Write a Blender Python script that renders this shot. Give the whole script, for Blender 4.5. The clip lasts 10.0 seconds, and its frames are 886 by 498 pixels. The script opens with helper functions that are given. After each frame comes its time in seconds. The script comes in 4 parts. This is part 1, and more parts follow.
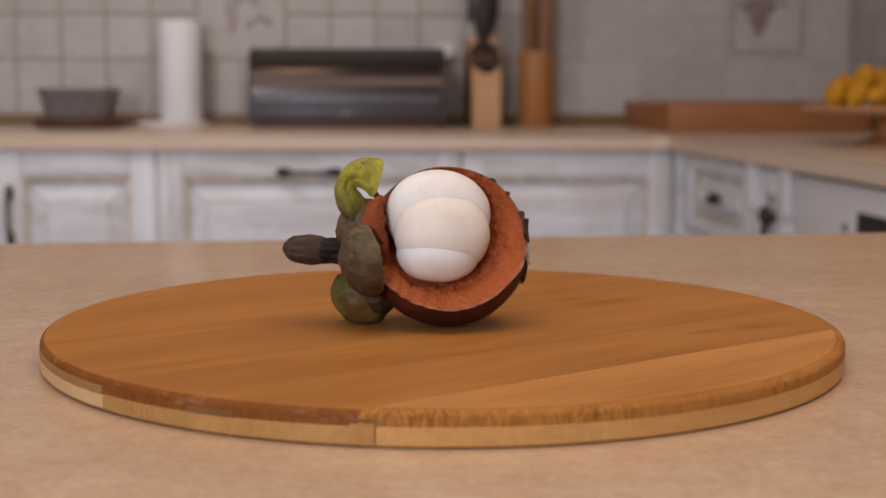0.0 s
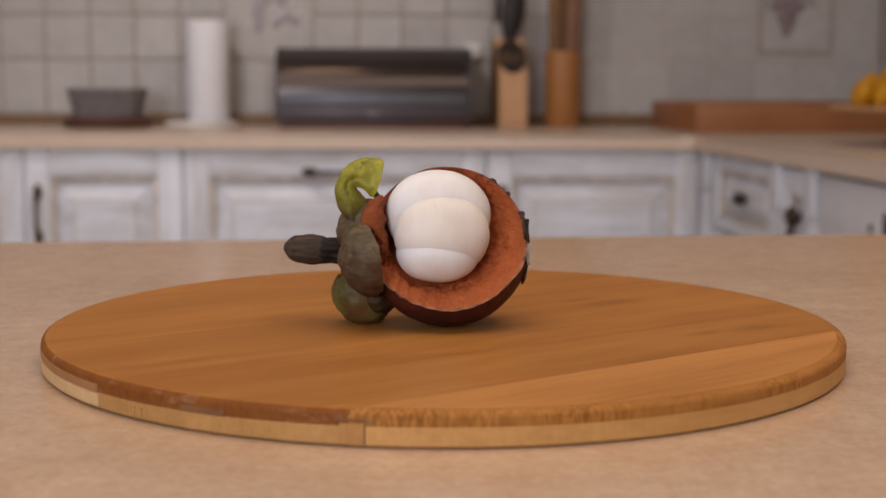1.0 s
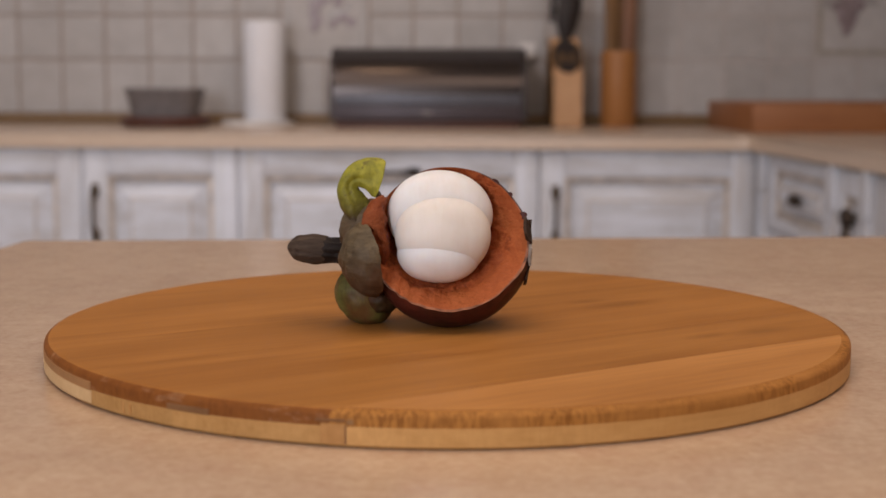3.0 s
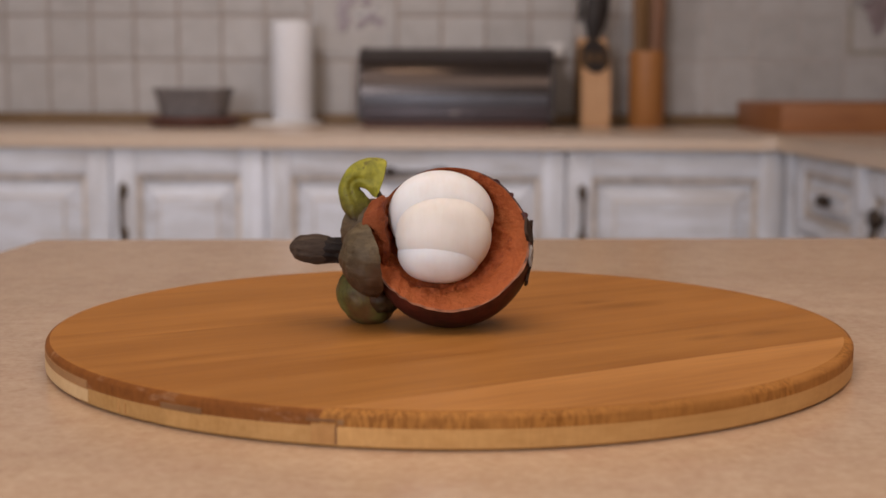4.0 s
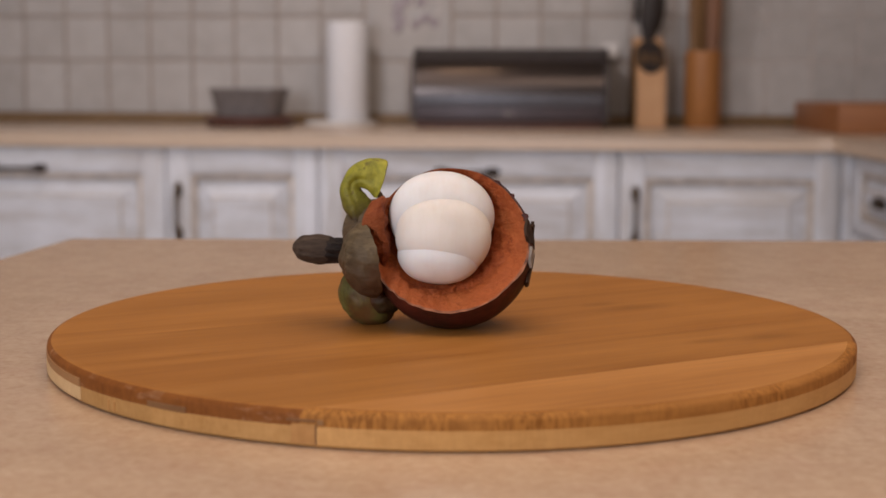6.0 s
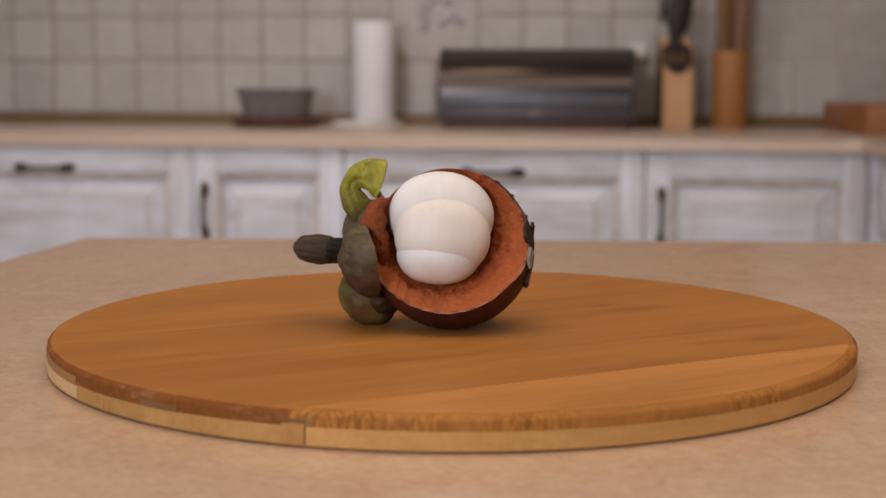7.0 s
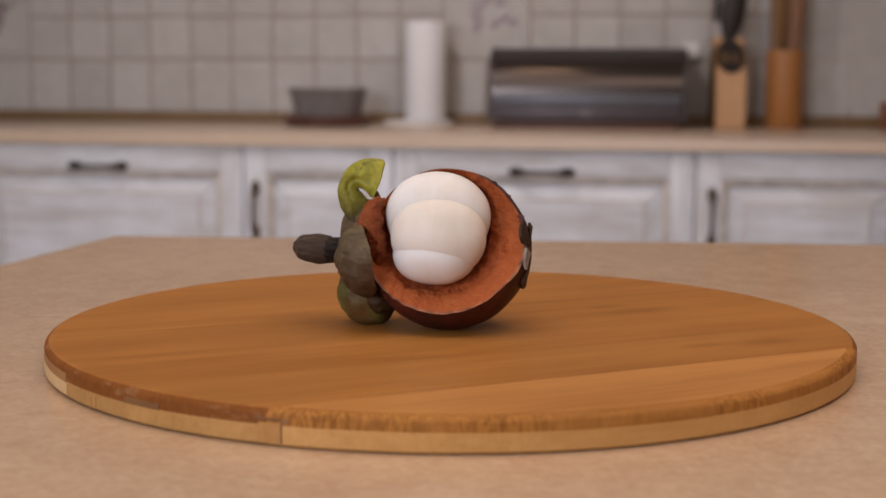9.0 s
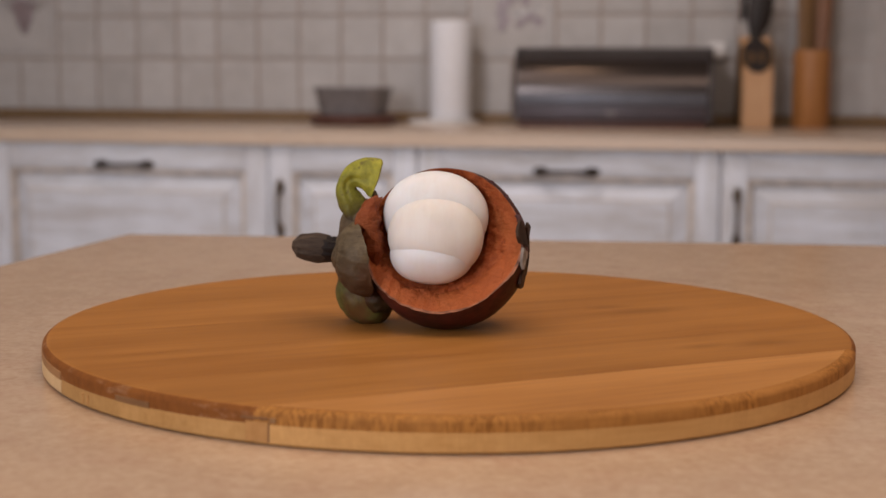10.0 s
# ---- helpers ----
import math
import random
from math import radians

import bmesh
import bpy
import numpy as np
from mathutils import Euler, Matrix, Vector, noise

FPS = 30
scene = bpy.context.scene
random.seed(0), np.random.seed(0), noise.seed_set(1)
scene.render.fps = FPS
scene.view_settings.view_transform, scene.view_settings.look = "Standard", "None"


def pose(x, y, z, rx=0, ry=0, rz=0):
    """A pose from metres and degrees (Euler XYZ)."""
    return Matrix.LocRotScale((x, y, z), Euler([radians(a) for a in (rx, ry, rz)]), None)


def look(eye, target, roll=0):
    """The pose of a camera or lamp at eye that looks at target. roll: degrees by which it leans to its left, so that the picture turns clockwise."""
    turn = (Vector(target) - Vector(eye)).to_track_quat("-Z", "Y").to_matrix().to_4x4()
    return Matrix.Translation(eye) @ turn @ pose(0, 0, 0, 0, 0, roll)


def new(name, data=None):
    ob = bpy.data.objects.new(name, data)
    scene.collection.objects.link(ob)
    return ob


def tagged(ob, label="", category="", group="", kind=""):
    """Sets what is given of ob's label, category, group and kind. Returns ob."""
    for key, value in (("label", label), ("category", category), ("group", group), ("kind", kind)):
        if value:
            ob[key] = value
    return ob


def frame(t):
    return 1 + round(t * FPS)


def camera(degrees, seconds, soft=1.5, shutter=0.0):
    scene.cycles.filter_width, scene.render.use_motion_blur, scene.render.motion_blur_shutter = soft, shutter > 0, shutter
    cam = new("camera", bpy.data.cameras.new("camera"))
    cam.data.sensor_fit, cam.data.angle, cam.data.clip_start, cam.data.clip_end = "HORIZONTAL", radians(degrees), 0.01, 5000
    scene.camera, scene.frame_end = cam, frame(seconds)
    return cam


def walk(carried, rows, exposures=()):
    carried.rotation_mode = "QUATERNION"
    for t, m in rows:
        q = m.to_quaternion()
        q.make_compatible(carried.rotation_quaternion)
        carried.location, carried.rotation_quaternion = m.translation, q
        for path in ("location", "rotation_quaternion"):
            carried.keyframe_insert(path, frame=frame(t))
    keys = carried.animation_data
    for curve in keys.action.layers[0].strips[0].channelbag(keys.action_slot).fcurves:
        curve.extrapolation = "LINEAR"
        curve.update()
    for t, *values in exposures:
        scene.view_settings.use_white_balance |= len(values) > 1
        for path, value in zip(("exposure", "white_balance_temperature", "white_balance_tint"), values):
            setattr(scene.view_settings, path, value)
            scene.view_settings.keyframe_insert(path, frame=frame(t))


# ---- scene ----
cam = camera(35.27, 10.0, soft=1.6)
cam.data.dof.use_dof = True
cam.data.dof.focus_distance = 0.475
cam.data.dof.aperture_fstop = 13.8
PATH = [
    (0.0, look((-0.02065, -0.49789, 0.99755), (0.00051, -0.01203, 0.93763), 0.164)),
    (0.5, look((-0.01524, -0.49812, 0.99761), (0.00051, -0.01205, 0.93765), 0.166)),
    (1.0, look((-0.00982, -0.49818, 0.99765), (0.00043, -0.01197, 0.93766), 0.167)),
    (1.5, look((-0.00439, -0.49810, 0.99769), (0.00029, -0.01181, 0.93767), 0.166)),
    (2.0, look((0.00104, -0.49790, 0.99773), (0.00011, -0.01159, 0.93768), 0.165)),
    (2.5, look((0.00647, -0.49759, 0.99775), (-0.00010, -0.01133, 0.93768), 0.163)),
    (3.0, look((0.01190, -0.49721, 0.99778), (-0.00032, -0.01106, 0.93770), 0.161)),
    (3.5, look((0.01734, -0.49675, 0.99781), (-0.00054, -0.01078, 0.93772), 0.159)),
    (4.0, look((0.02277, -0.49624, 0.99784), (-0.00074, -0.01050, 0.93775), 0.157)),
    (4.5, look((0.02821, -0.49567, 0.99788), (-0.00091, -0.01024, 0.93779), 0.156)),
    (5.0, look((0.03364, -0.49505, 0.99792), (-0.00104, -0.00999, 0.93784), 0.156)),
    (5.5, look((0.03908, -0.49440, 0.99796), (-0.00113, -0.00976, 0.93789), 0.156)),
    (6.0, look((0.04451, -0.49370, 0.99800), (-0.00118, -0.00954, 0.93794), 0.158)),
    (6.5, look((0.04995, -0.49295, 0.99805), (-0.00117, -0.00934, 0.93799), 0.162)),
    (7.0, look((0.05538, -0.49216, 0.99810), (-0.00111, -0.00915, 0.93803), 0.167)),
    (7.5, look((0.06082, -0.49131, 0.99816), (-0.00099, -0.00895, 0.93807), 0.175)),
    (8.0, look((0.06625, -0.49038, 0.99821), (-0.00082, -0.00874, 0.93808), 0.185)),
    (8.5, look((0.07169, -0.48938, 0.99826), (-0.00061, -0.00850, 0.93807), 0.197)),
    (9.0, look((0.07713, -0.48828, 0.99830), (-0.00035, -0.00822, 0.93802), 0.212)),
    (9.5, look((0.08257, -0.48706, 0.99834), (-0.00006, -0.00788, 0.93792), 0.230)),
    (10.0, look((0.08802, -0.48571, 0.99836), (0.00025, -0.00746, 0.93778), 0.252)),
]
walk(cam, PATH, [(0.0, -0.08, 6560, 19), (10.0, -0.08, 6560, 19)])

# ---- world and light ----
world = bpy.data.worlds.new("sky")
scene.world = world
world.use_nodes = True
wn = world.node_tree.nodes
sky = wn.new("ShaderNodeTexSky")
sky.sky_type, sky.sun_disc = "NISHITA", False
sky.sun_elevation, sky.sun_rotation = radians(40), radians(250)
world.node_tree.links.new(sky.outputs[0], wn["Background"].inputs[0])
wn["Background"].inputs[1].default_value = 0.1


def area_lamp(name, m, sx, sy, watts, colour):
    lamp = bpy.data.lights.new(name, "AREA")
    lamp.shape, lamp.size, lamp.size_y = "RECTANGLE", sx, sy
    lamp.energy, lamp.color = watts, colour
    ob = new(name, lamp)
    ob.matrix_world = m
    return ob


# daylight in the window opening of the front wall and two ceiling lamps
area_lamp("window_daylight", look((-1.20, -2.53, 1.62), (-1.60, 1.5, 0.95)), 0.95, 1.15, 43, (0.88, 0.94, 1.0))
area_lamp("island_lamp_light", look((0.12, -0.05, 2.44), (0.12, -0.049, 0.9)), 1.6, 1.6, 19.6, (1.0, 0.83, 0.66))
area_lamp("cupboard_lamp_light", look((-0.22, 2.25, 1.40), (-0.22, 2.32, 0.9)), 0.15, 0.05, 0.26, (1.0, 0.74, 0.48))
# a recessed downlight turned to the worktop
spot = bpy.data.lights.new("downlight", "SPOT")
spot.energy, spot.color, spot.spot_size, spot.spot_blend, spot.shadow_soft_size = 37, (1.0, 0.945, 0.905), radians(67), 1.0, 0.14
new("downlight", spot).matrix_world = look((-0.80, 1.20, 2.44), (-0.39, 2.62, 0.94))


# ---- materials ----
class Mat:
    """A node material with a few shorthands."""

    def __init__(self, name, rough=0.5, metal=0.0, spec=0.5):
        self.m = bpy.data.materials.new(name)
        self.m.use_nodes = True
        self.t = self.m.node_tree
        self.b = self.t.nodes["Principled BSDF"]
        self.b.inputs["Roughness"].default_value = rough
        self.b.inputs["Metallic"].default_value = metal
        self.b.inputs["Specular IOR Level"].default_value = spec

    def node(self, kind, **values):
        n = self.t.nodes.new(kind)
        for k, v in values.items():
            n.inputs[k].default_value = v
        return n

    def link(self, a, b):
        self.t.links.new(a, b)

    def coords(self, scale=(1, 1, 1), turn=0.0, per_object=False):
        tc = self.node("ShaderNodeTexCoord")
        out = tc.outputs["Object"]
        if turn:
            rot = self.node("ShaderNodeMapping")
            rot.inputs["Rotation"].default_value = (0, 0, radians(turn))
            self.link(out, rot.inputs["Vector"])
            out = rot.outputs["Vector"]
        mp = self.node("ShaderNodeMapping")
        mp.inputs["Scale"].default_value = scale
        self.link(out, mp.inputs["Vector"])
        if per_object:
            info = self.node("ShaderNodeObjectInfo")
            mul = self.node("ShaderNodeMath")
            mul.operation = "MULTIPLY"
            mul.inputs[1].default_value = 7.3
            self.link(info.outputs["Random"], mul.inputs[0])
            self.link(mul.outputs[0], mp.inputs["Location"])
        return mp.outputs["Vector"]

    def noise(self, vec, scale, detail=4.0, rough=0.55, distortion=0.0):
        n = self.node("ShaderNodeTexNoise", Scale=scale, Detail=detail, Roughness=rough, Distortion=distortion)
        self.link(vec, n.inputs["Vector"])
        return n.outputs["Fac"]

    def ramp(self, fac, stops):
        r = self.node("ShaderNodeValToRGB")
        el = r.color_ramp.elements
        while len(el) < len(stops):
            el.new(0.5)
        for e, (pos, c) in zip(el, stops):
            e.position, e.color = pos, (*c, 1) if len(c) == 3 else c
        self.link(fac, r.inputs["Fac"])
        return r.outputs["Color"]

    def mix(self, fac, a, b, mode="MIX"):
        n = self.t.nodes.new("ShaderNodeMix")
        n.data_type, n.blend_type = "RGBA", mode
        for k, v in ((0, fac), (6, a), (7, b)):
            if isinstance(v, (float, int)):
                n.inputs[k].default_value = v
            elif isinstance(v, tuple):
                n.inputs[k].default_value = (*v, 1)
            else:
                self.link(v, n.inputs[k])
        return n.outputs[2]

    def colour(self, c):
        if isinstance(c, tuple):
            self.b.inputs["Base Color"].default_value = (*c, 1)
        else:
            self.link(c, self.b.inputs["Base Color"])

    def bump(self, height, strength, distance):
        n = self.node("ShaderNodeBump", Strength=strength, Distance=distance)
        self.link(height, n.inputs["Height"])
        self.link(n.outputs["Normal"], self.b.inputs["Normal"])

    def rough(self, fac, lo, hi):
        n = self.node("ShaderNodeMapRange")
        n.inputs["To Min"].default_value, n.inputs["To Max"].default_value = lo, hi
        self.link(fac, n.inputs["Value"])
        self.link(n.outputs[0], self.b.inputs["Roughness"])


def plain_mat(name, c, rough=0.5, metal=0.0, vary=0.12, scale=30.0, bump=0.0):
    k = Mat(name, rough, metal)
    f = k.noise(k.coords(), scale, 5)
    k.colour(k.ramp(f, [(0.3, tuple(v * (1 - vary) for v in c)), (0.7, tuple(min(1, v * (1 + vary)) for v in c))]))
    if bump:
        k.bump(f, 0.4, bump)
    return k.m


def wood_mat(name, dark, light, turn=0.0, axis="x", rough=0.5, scale=1.0, per_object=True):
    k = Mat(name, rough)
    sc = {"x": (6, 90, 90), "y": (90, 6, 90), "z": (90, 90, 6)}[axis]
    v = k.coords(tuple(s * scale for s in sc), turn, per_object)
    f = k.noise(v, 1.0, 6, 0.6, 0.4)
    g = k.noise(k.coords((1, 1, 1), turn, per_object), 9.0, 3)
    c = k.ramp(f, [(0.25, dark), (0.75, light)])
    k.colour(k.mix(0.35, c, k.ramp(g, [(0.3, dark), (0.7, light)])))
    k.bump(f, 0.15, 0.001)
    k.rough(f, rough - 0.08, rough + 0.1)
    return k.m


def laminate_mat(name, lo=0.21, hi=0.29, paler=0.0):
    k = Mat(name, 0.3, spec=0.5)
    v = k.coords()
    big = k.noise(v, 14.0, 5, 0.6)
    mid = k.noise(v, 70.0, 5, 0.65)
    fine = k.noise(v, 420.0, 3, 0.6)
    c = k.ramp(mid, [(0.34, (0.45, 0.312, 0.200)), (0.50, (0.51, 0.370, 0.240)), (0.66, (0.565, 0.425, 0.288))])
    c = k.mix(0.38, c, k.ramp(big, [(0.36, (0.47, 0.322, 0.214)), (0.62, (0.63, 0.46, 0.32))]))
    pink = k.noise(v, 55.0, 4, 0.6, 0.6)
    c = k.mix(k.ramp(pink, [(0.50, (0, 0, 0)), (0.66, (0.38, 0.38, 0.38))]), c, (0.44, 0.262, 0.175))
    speck = k.noise(v, 210.0, 4, 0.65, 0.4)
    c = k.mix(0.24, c, k.ramp(speck, [(0.36, (0.43, 0.27, 0.165)), (0.50, (0.53, 0.375, 0.245)), (0.66, (0.64, 0.50, 0.35))]))
    c = k.mix(0.10, c, k.ramp(fine, [(0.35, (0.34, 0.21, 0.14)), (0.6, (0.72, 0.56, 0.44))]))
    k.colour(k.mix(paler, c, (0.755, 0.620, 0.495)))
    k.bump(fine, 0.015, 0.0004)
    k.rough(mid, lo, hi)
    return k.m


def bamboo_mat(name, dark, light, turn, strokes=0.0, rough=0.5, lower=False, knots=(), worn=0.0):
    k = Mat(name, rough, spec=0.12)
    fibre = k.noise(k.coords((26, 420, 420), turn, True), 1.0, 6, 0.62, 0.15)
    band = k.noise(k.coords((5, 75, 75), turn, True), 1.0, 4, 0.55)
    cloud = k.noise(k.coords((9, 22, 22), turn, True), 1.0, 3, 0.5)
    info = k.node("ShaderNodeObjectInfo")
    half = tuple((a + b) / 2 for a, b in zip(dark, light))
    c = k.ramp(fibre, [(0.30, dark), (0.5, half), (0.70, light)])
    c = k.mix(0.46, c, k.ramp(band, [(0.33, dark), (0.5, half), (0.67, light)]))
    c = k.mix(0.22, c, k.ramp(cloud, [(0.35, tuple(x * 0.8 for x in dark)), (0.65, light)]))
    c = k.mix(1.0, c, info.outputs["Alpha"] if lower else info.outputs["Color"], "MULTIPLY")
    if knots:
        for x, y, r in knots:
            mp = k.node("ShaderNodeMapping")
            mp.vector_type = "TEXTURE"
            mp.inputs["Location"].default_value = (x, y, 0.0104)
            mp.inputs["Rotation"].default_value = (0, 0, radians(35))
            mp.inputs["Scale"].default_value = (r * 2.6, r, r * 2)
            k.link(k.node("ShaderNodeTexCoord").outputs["Object"], mp.inputs["Vector"])
            g = k.node("ShaderNodeTexGradient")
            g.gradient_type = "SPHERICAL"
            k.link(mp.outputs["Vector"], g.inputs["Vector"])
            c = k.mix(k.ramp(g.outputs["Fac"], [(0.0, (0, 0, 0)), (0.8, (0.36, 0.36, 0.36))]), c, tuple(v * 0.55 for v in dark))
    if strokes:
        # cut fibre ends: short upright strokes, in patches
        s = k.noise(k.coords((820, 820, 190)), 1.0, 2, 0.5, 0.5)
        patch = k.noise(k.coords((60, 60, 20)), 1.0, 3, 0.5)
        stroke = k.ramp(s, [(0.42, tuple(x * 0.82 for x in dark)), (0.60, tuple(x * 1.06 for x in light))])
        c = k.mix(k.ramp(patch, [(0.34, (0.1 * strokes,) * 3), (0.56, (strokes,) * 3)]), c, stroke)
    if worn:
        w = k.noise(k.coords((130, 130, 300)), 1.0, 5, 0.65, 0.4)
        c = k.mix(k.ramp(w, [(0.56, (0, 0, 0)), (0.70, (worn, worn, worn))]), c, (0.42, 0.25, 0.14))
    k.colour(c)
    k.bump(fibre, 0.06, 0.0005)
    k.rough(fibre, rough - 0.06, rough + 0.1)
    return k.m


def whitewash_mat(name, axis):
    """White paint brushed thin over grey-brown wood, rubbed through in streaks along the grain."""
    k = Mat(name, 0.55)
    sc = {"x": (5, 60, 60), "z": (60, 60, 5)}[axis]
    broad = {"x": (3, 16, 16), "z": (16, 16, 3)}[axis]
    streak = k.noise(k.coords(sc, 0, True), 1.0, 6, 0.7, 0.6)
    rub = k.noise(k.coords(broad, 0, True), 1.0, 5, 0.65, 0.5)
    cloud = k.noise(k.coords((1, 1, 1), 0, True), 11.0, 4, 0.6)
    c = k.ramp(streak, [(0.26, (0.36, 0.32, 0.30)), (0.40, (0.68, 0.715, 0.765)), (0.66, (0.84, 0.89, 0.99))])
    c = k.mix(0.25, c, k.ramp(cloud, [(0.34, (0.50, 0.47, 0.45)), (0.62, (0.83, 0.86, 0.92))]))
    c = k.mix(k.ramp(rub, [(0.50, (0, 0, 0)), (0.68, (0.62, 0.62, 0.62))]), c, (0.50, 0.465, 0.44))
    k.colour(c)
    k.bump(streak, 0.25, 0.0012)
    return k.m


def tile_mat(name):
    k = Mat(name, 0.55, spec=0.3)
    info = k.node("ShaderNodeObjectInfo")
    f = k.noise(k.coords((1, 1, 1), 0, True), 26.0, 5, 0.6)
    c = k.ramp(f, [(0.3, (0.438, 0.416, 0.398)), (0.7, (0.515, 0.498, 0.482))])
    tone = k.ramp(info.outputs["Random"], [(0.0, (0.90, 0.89, 0.88)), (1.0, (1.05, 1.05, 1.05))])
    k.colour(k.mix(0.9, c, tone, "MULTIPLY"))
    k.bump(k.noise(k.coords((1, 1, 1), 0, True), 18.0, 2), 0.02, 0.002)
    return k.m


def shell_mat(name):
    k = Mat(name, 0.5, spec=0.28)
    v = k.coords()
    f = k.noise(v, 90.0, 6, 0.65)
    g = k.noise(v, 420.0, 4, 0.6)
    c = k.ramp(f, [(0.3, (0.014, 0.003, 0.002)), (0.55, (0.062, 0.009, 0.006)), (0.78, (0.155, 0.026, 0.013))])
    k.colour(k.mix(0.25, c, k.ramp(g, [(0.35, (0.015, 0.004, 0.003)), (0.7, (0.13, 0.045, 0.025))])))
    k.bump(g, 0.25, 0.0006)
    k.rough(f, 0.42, 0.62)
    return k.m


def flesh_mat(name, k_dark=1.0):
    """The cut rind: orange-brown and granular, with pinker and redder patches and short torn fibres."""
    k = Mat(name, 0.55, spec=0.2)
    v = k.coords()
    patch = k.noise(v, 70.0, 4, 0.55, 0.4)
    grain = k.noise(v, 800.0, 4, 0.7)
    fibre = k.noise(k.coords((300, 150, 900)), 1.0, 5, 0.65, 1.0)
    pits = k.noise(v, 300.0, 4, 0.65, 0.8)
    ochre = k.noise(v, 95.0, 3, 0.5, 0.3)
    c = k.ramp(patch, [(0.34, (0.200, 0.026, 0.005)), (0.50, (0.395, 0.068, 0.009)), (0.66, (0.480, 0.125, 0.028))])
    c = k.mix(k.ramp(ochre, [(0.60, (0, 0, 0)), (0.72, (0.55, 0.55, 0.55))]), c, (0.30, 0.095, 0.016))
    c = k.mix(0.40, c, k.ramp(fibre, [(0.34, (0.140, 0.020, 0.005)), (0.64, (0.430, 0.115, 0.036))]))
    c = k.mix(0.28, c, k.ramp(grain, [(0.36, (0.090, 0.013, 0.004)), (0.64, (0.480, 0.160, 0.058))]))
    c = k.mix(k.ramp(pits, [(0.31, (0.6, 0.6, 0.6)), (0.39, (0, 0, 0))]), c, (0.090, 0.013, 0.005))
    # colour by distance: darker red next to the segments, pinker further out
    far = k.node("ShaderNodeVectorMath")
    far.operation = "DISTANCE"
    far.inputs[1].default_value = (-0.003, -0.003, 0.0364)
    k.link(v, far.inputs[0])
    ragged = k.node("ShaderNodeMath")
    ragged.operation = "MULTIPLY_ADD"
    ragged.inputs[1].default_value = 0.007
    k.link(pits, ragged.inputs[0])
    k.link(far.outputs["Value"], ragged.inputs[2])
    zone = k.node("ShaderNodeMapRange")
    zone.inputs["From Min"].default_value, zone.inputs["From Max"].default_value = 0.0205, 0.0325
    k.link(ragged.outputs[0], zone.inputs["Value"])
    c = k.mix(k.ramp(zone.outputs[0], [(0.0, (0.6, 0.6, 0.6)), (0.30, (0, 0, 0))]), c, (0.250, 0.032, 0.007))
    c = k.mix(k.ramp(zone.outputs[0], [(0.50, (0, 0, 0)), (0.72, (0.50, 0.50, 0.50))]), c, (0.48, 0.128, 0.036))
    k.colour(k.mix(1.0 - k_dark, c, (0.075, 0.012, 0.004)))
    k.bump(k.mix(0.5, pits, k.mix(0.5, fibre, grain)), 0.95, 0.0022)
    k.rough(pits, 0.42, 0.68)
    return k.m


def aril_mat(name, warm=1.0):
    k = Mat(name, 0.48, spec=0.38)
    v = k.coords()
    f = k.noise(v, 60.0, 4, 0.5)
    streak = k.noise(k.coords((420, 160, 60)), 1.0, 4, 0.55, 0.4)
    c = k.ramp(f, [(0.3, (0.66, 0.64 * warm, 0.61 * warm ** 2)), (0.6, (0.755, 0.758 * warm, 0.76 * warm ** 2.6))])
    k.colour(k.mix(0.13, c, k.ramp(streak, [(0.3, (0.70, 0.59, 0.48)), (0.65, (0.86, 0.84, 0.81))])))
    k.b.inputs["Subsurface Weight"].default_value = 0.35
    k.b.inputs["Subsurface Radius"].default_value = (1.0, 0.7, 0.5)
    k.b.inputs["Subsurface Scale"].default_value = 0.003
    k.bump(streak, 0.06, 0.0005)
    return k.m


def sepal_mat(name, dark, mid, light, scale=70.0, base=None, blush=None, veins=(1, 1, 1), relief=0.35, spotted=0.66):
    k = Mat(name, 0.5, spec=0.24)
    v = k.coords()
    f = k.noise(v, scale, 5, 0.55)
    g = k.noise(v, 500.0, 4, 0.6)
    vein = k.noise(k.coords(veins), 420.0, 4, 0.6, 0.5)
    spots = k.noise(v, 210.0, 3, 0.5)
    c = k.ramp(f, [(0.30, dark), (0.5, mid), (0.70, light)])
    c = k.mix(0.20, c, k.ramp(g, [(0.36, tuple(x * 0.5 for x in dark)), (0.64, light)]))
    c = k.mix(0.25, c, k.ramp(vein, [(0.36, dark), (0.62, light)]))
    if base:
        # browner towards the bottom, by height, with a ragged border
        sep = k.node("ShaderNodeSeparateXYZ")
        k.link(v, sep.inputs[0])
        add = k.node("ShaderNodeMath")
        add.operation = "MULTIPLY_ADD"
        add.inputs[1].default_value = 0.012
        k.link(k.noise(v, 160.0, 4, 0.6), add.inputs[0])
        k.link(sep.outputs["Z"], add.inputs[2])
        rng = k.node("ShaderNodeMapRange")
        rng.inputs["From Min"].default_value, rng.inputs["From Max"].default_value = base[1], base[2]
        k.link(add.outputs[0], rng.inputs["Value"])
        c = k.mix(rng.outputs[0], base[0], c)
    if blush:
        c = k.mix(k.ramp(k.noise(v, 85.0, 3, 0.5), [(0.45, (0, 0, 0)), (0.64, (0.75, 0.75, 0.75))]), c, blush)
    k.colour(k.mix(k.ramp(spots, [(spotted, (0, 0, 0)), (spotted + 0.07, (0.6, 0.6, 0.6))]), c, (0.06, 0.034, 0.016)))
    k.bump(k.mix(0.6, g, vein), relief, 0.0010)
    k.rough(f, 0.46, 0.62)
    return k.m


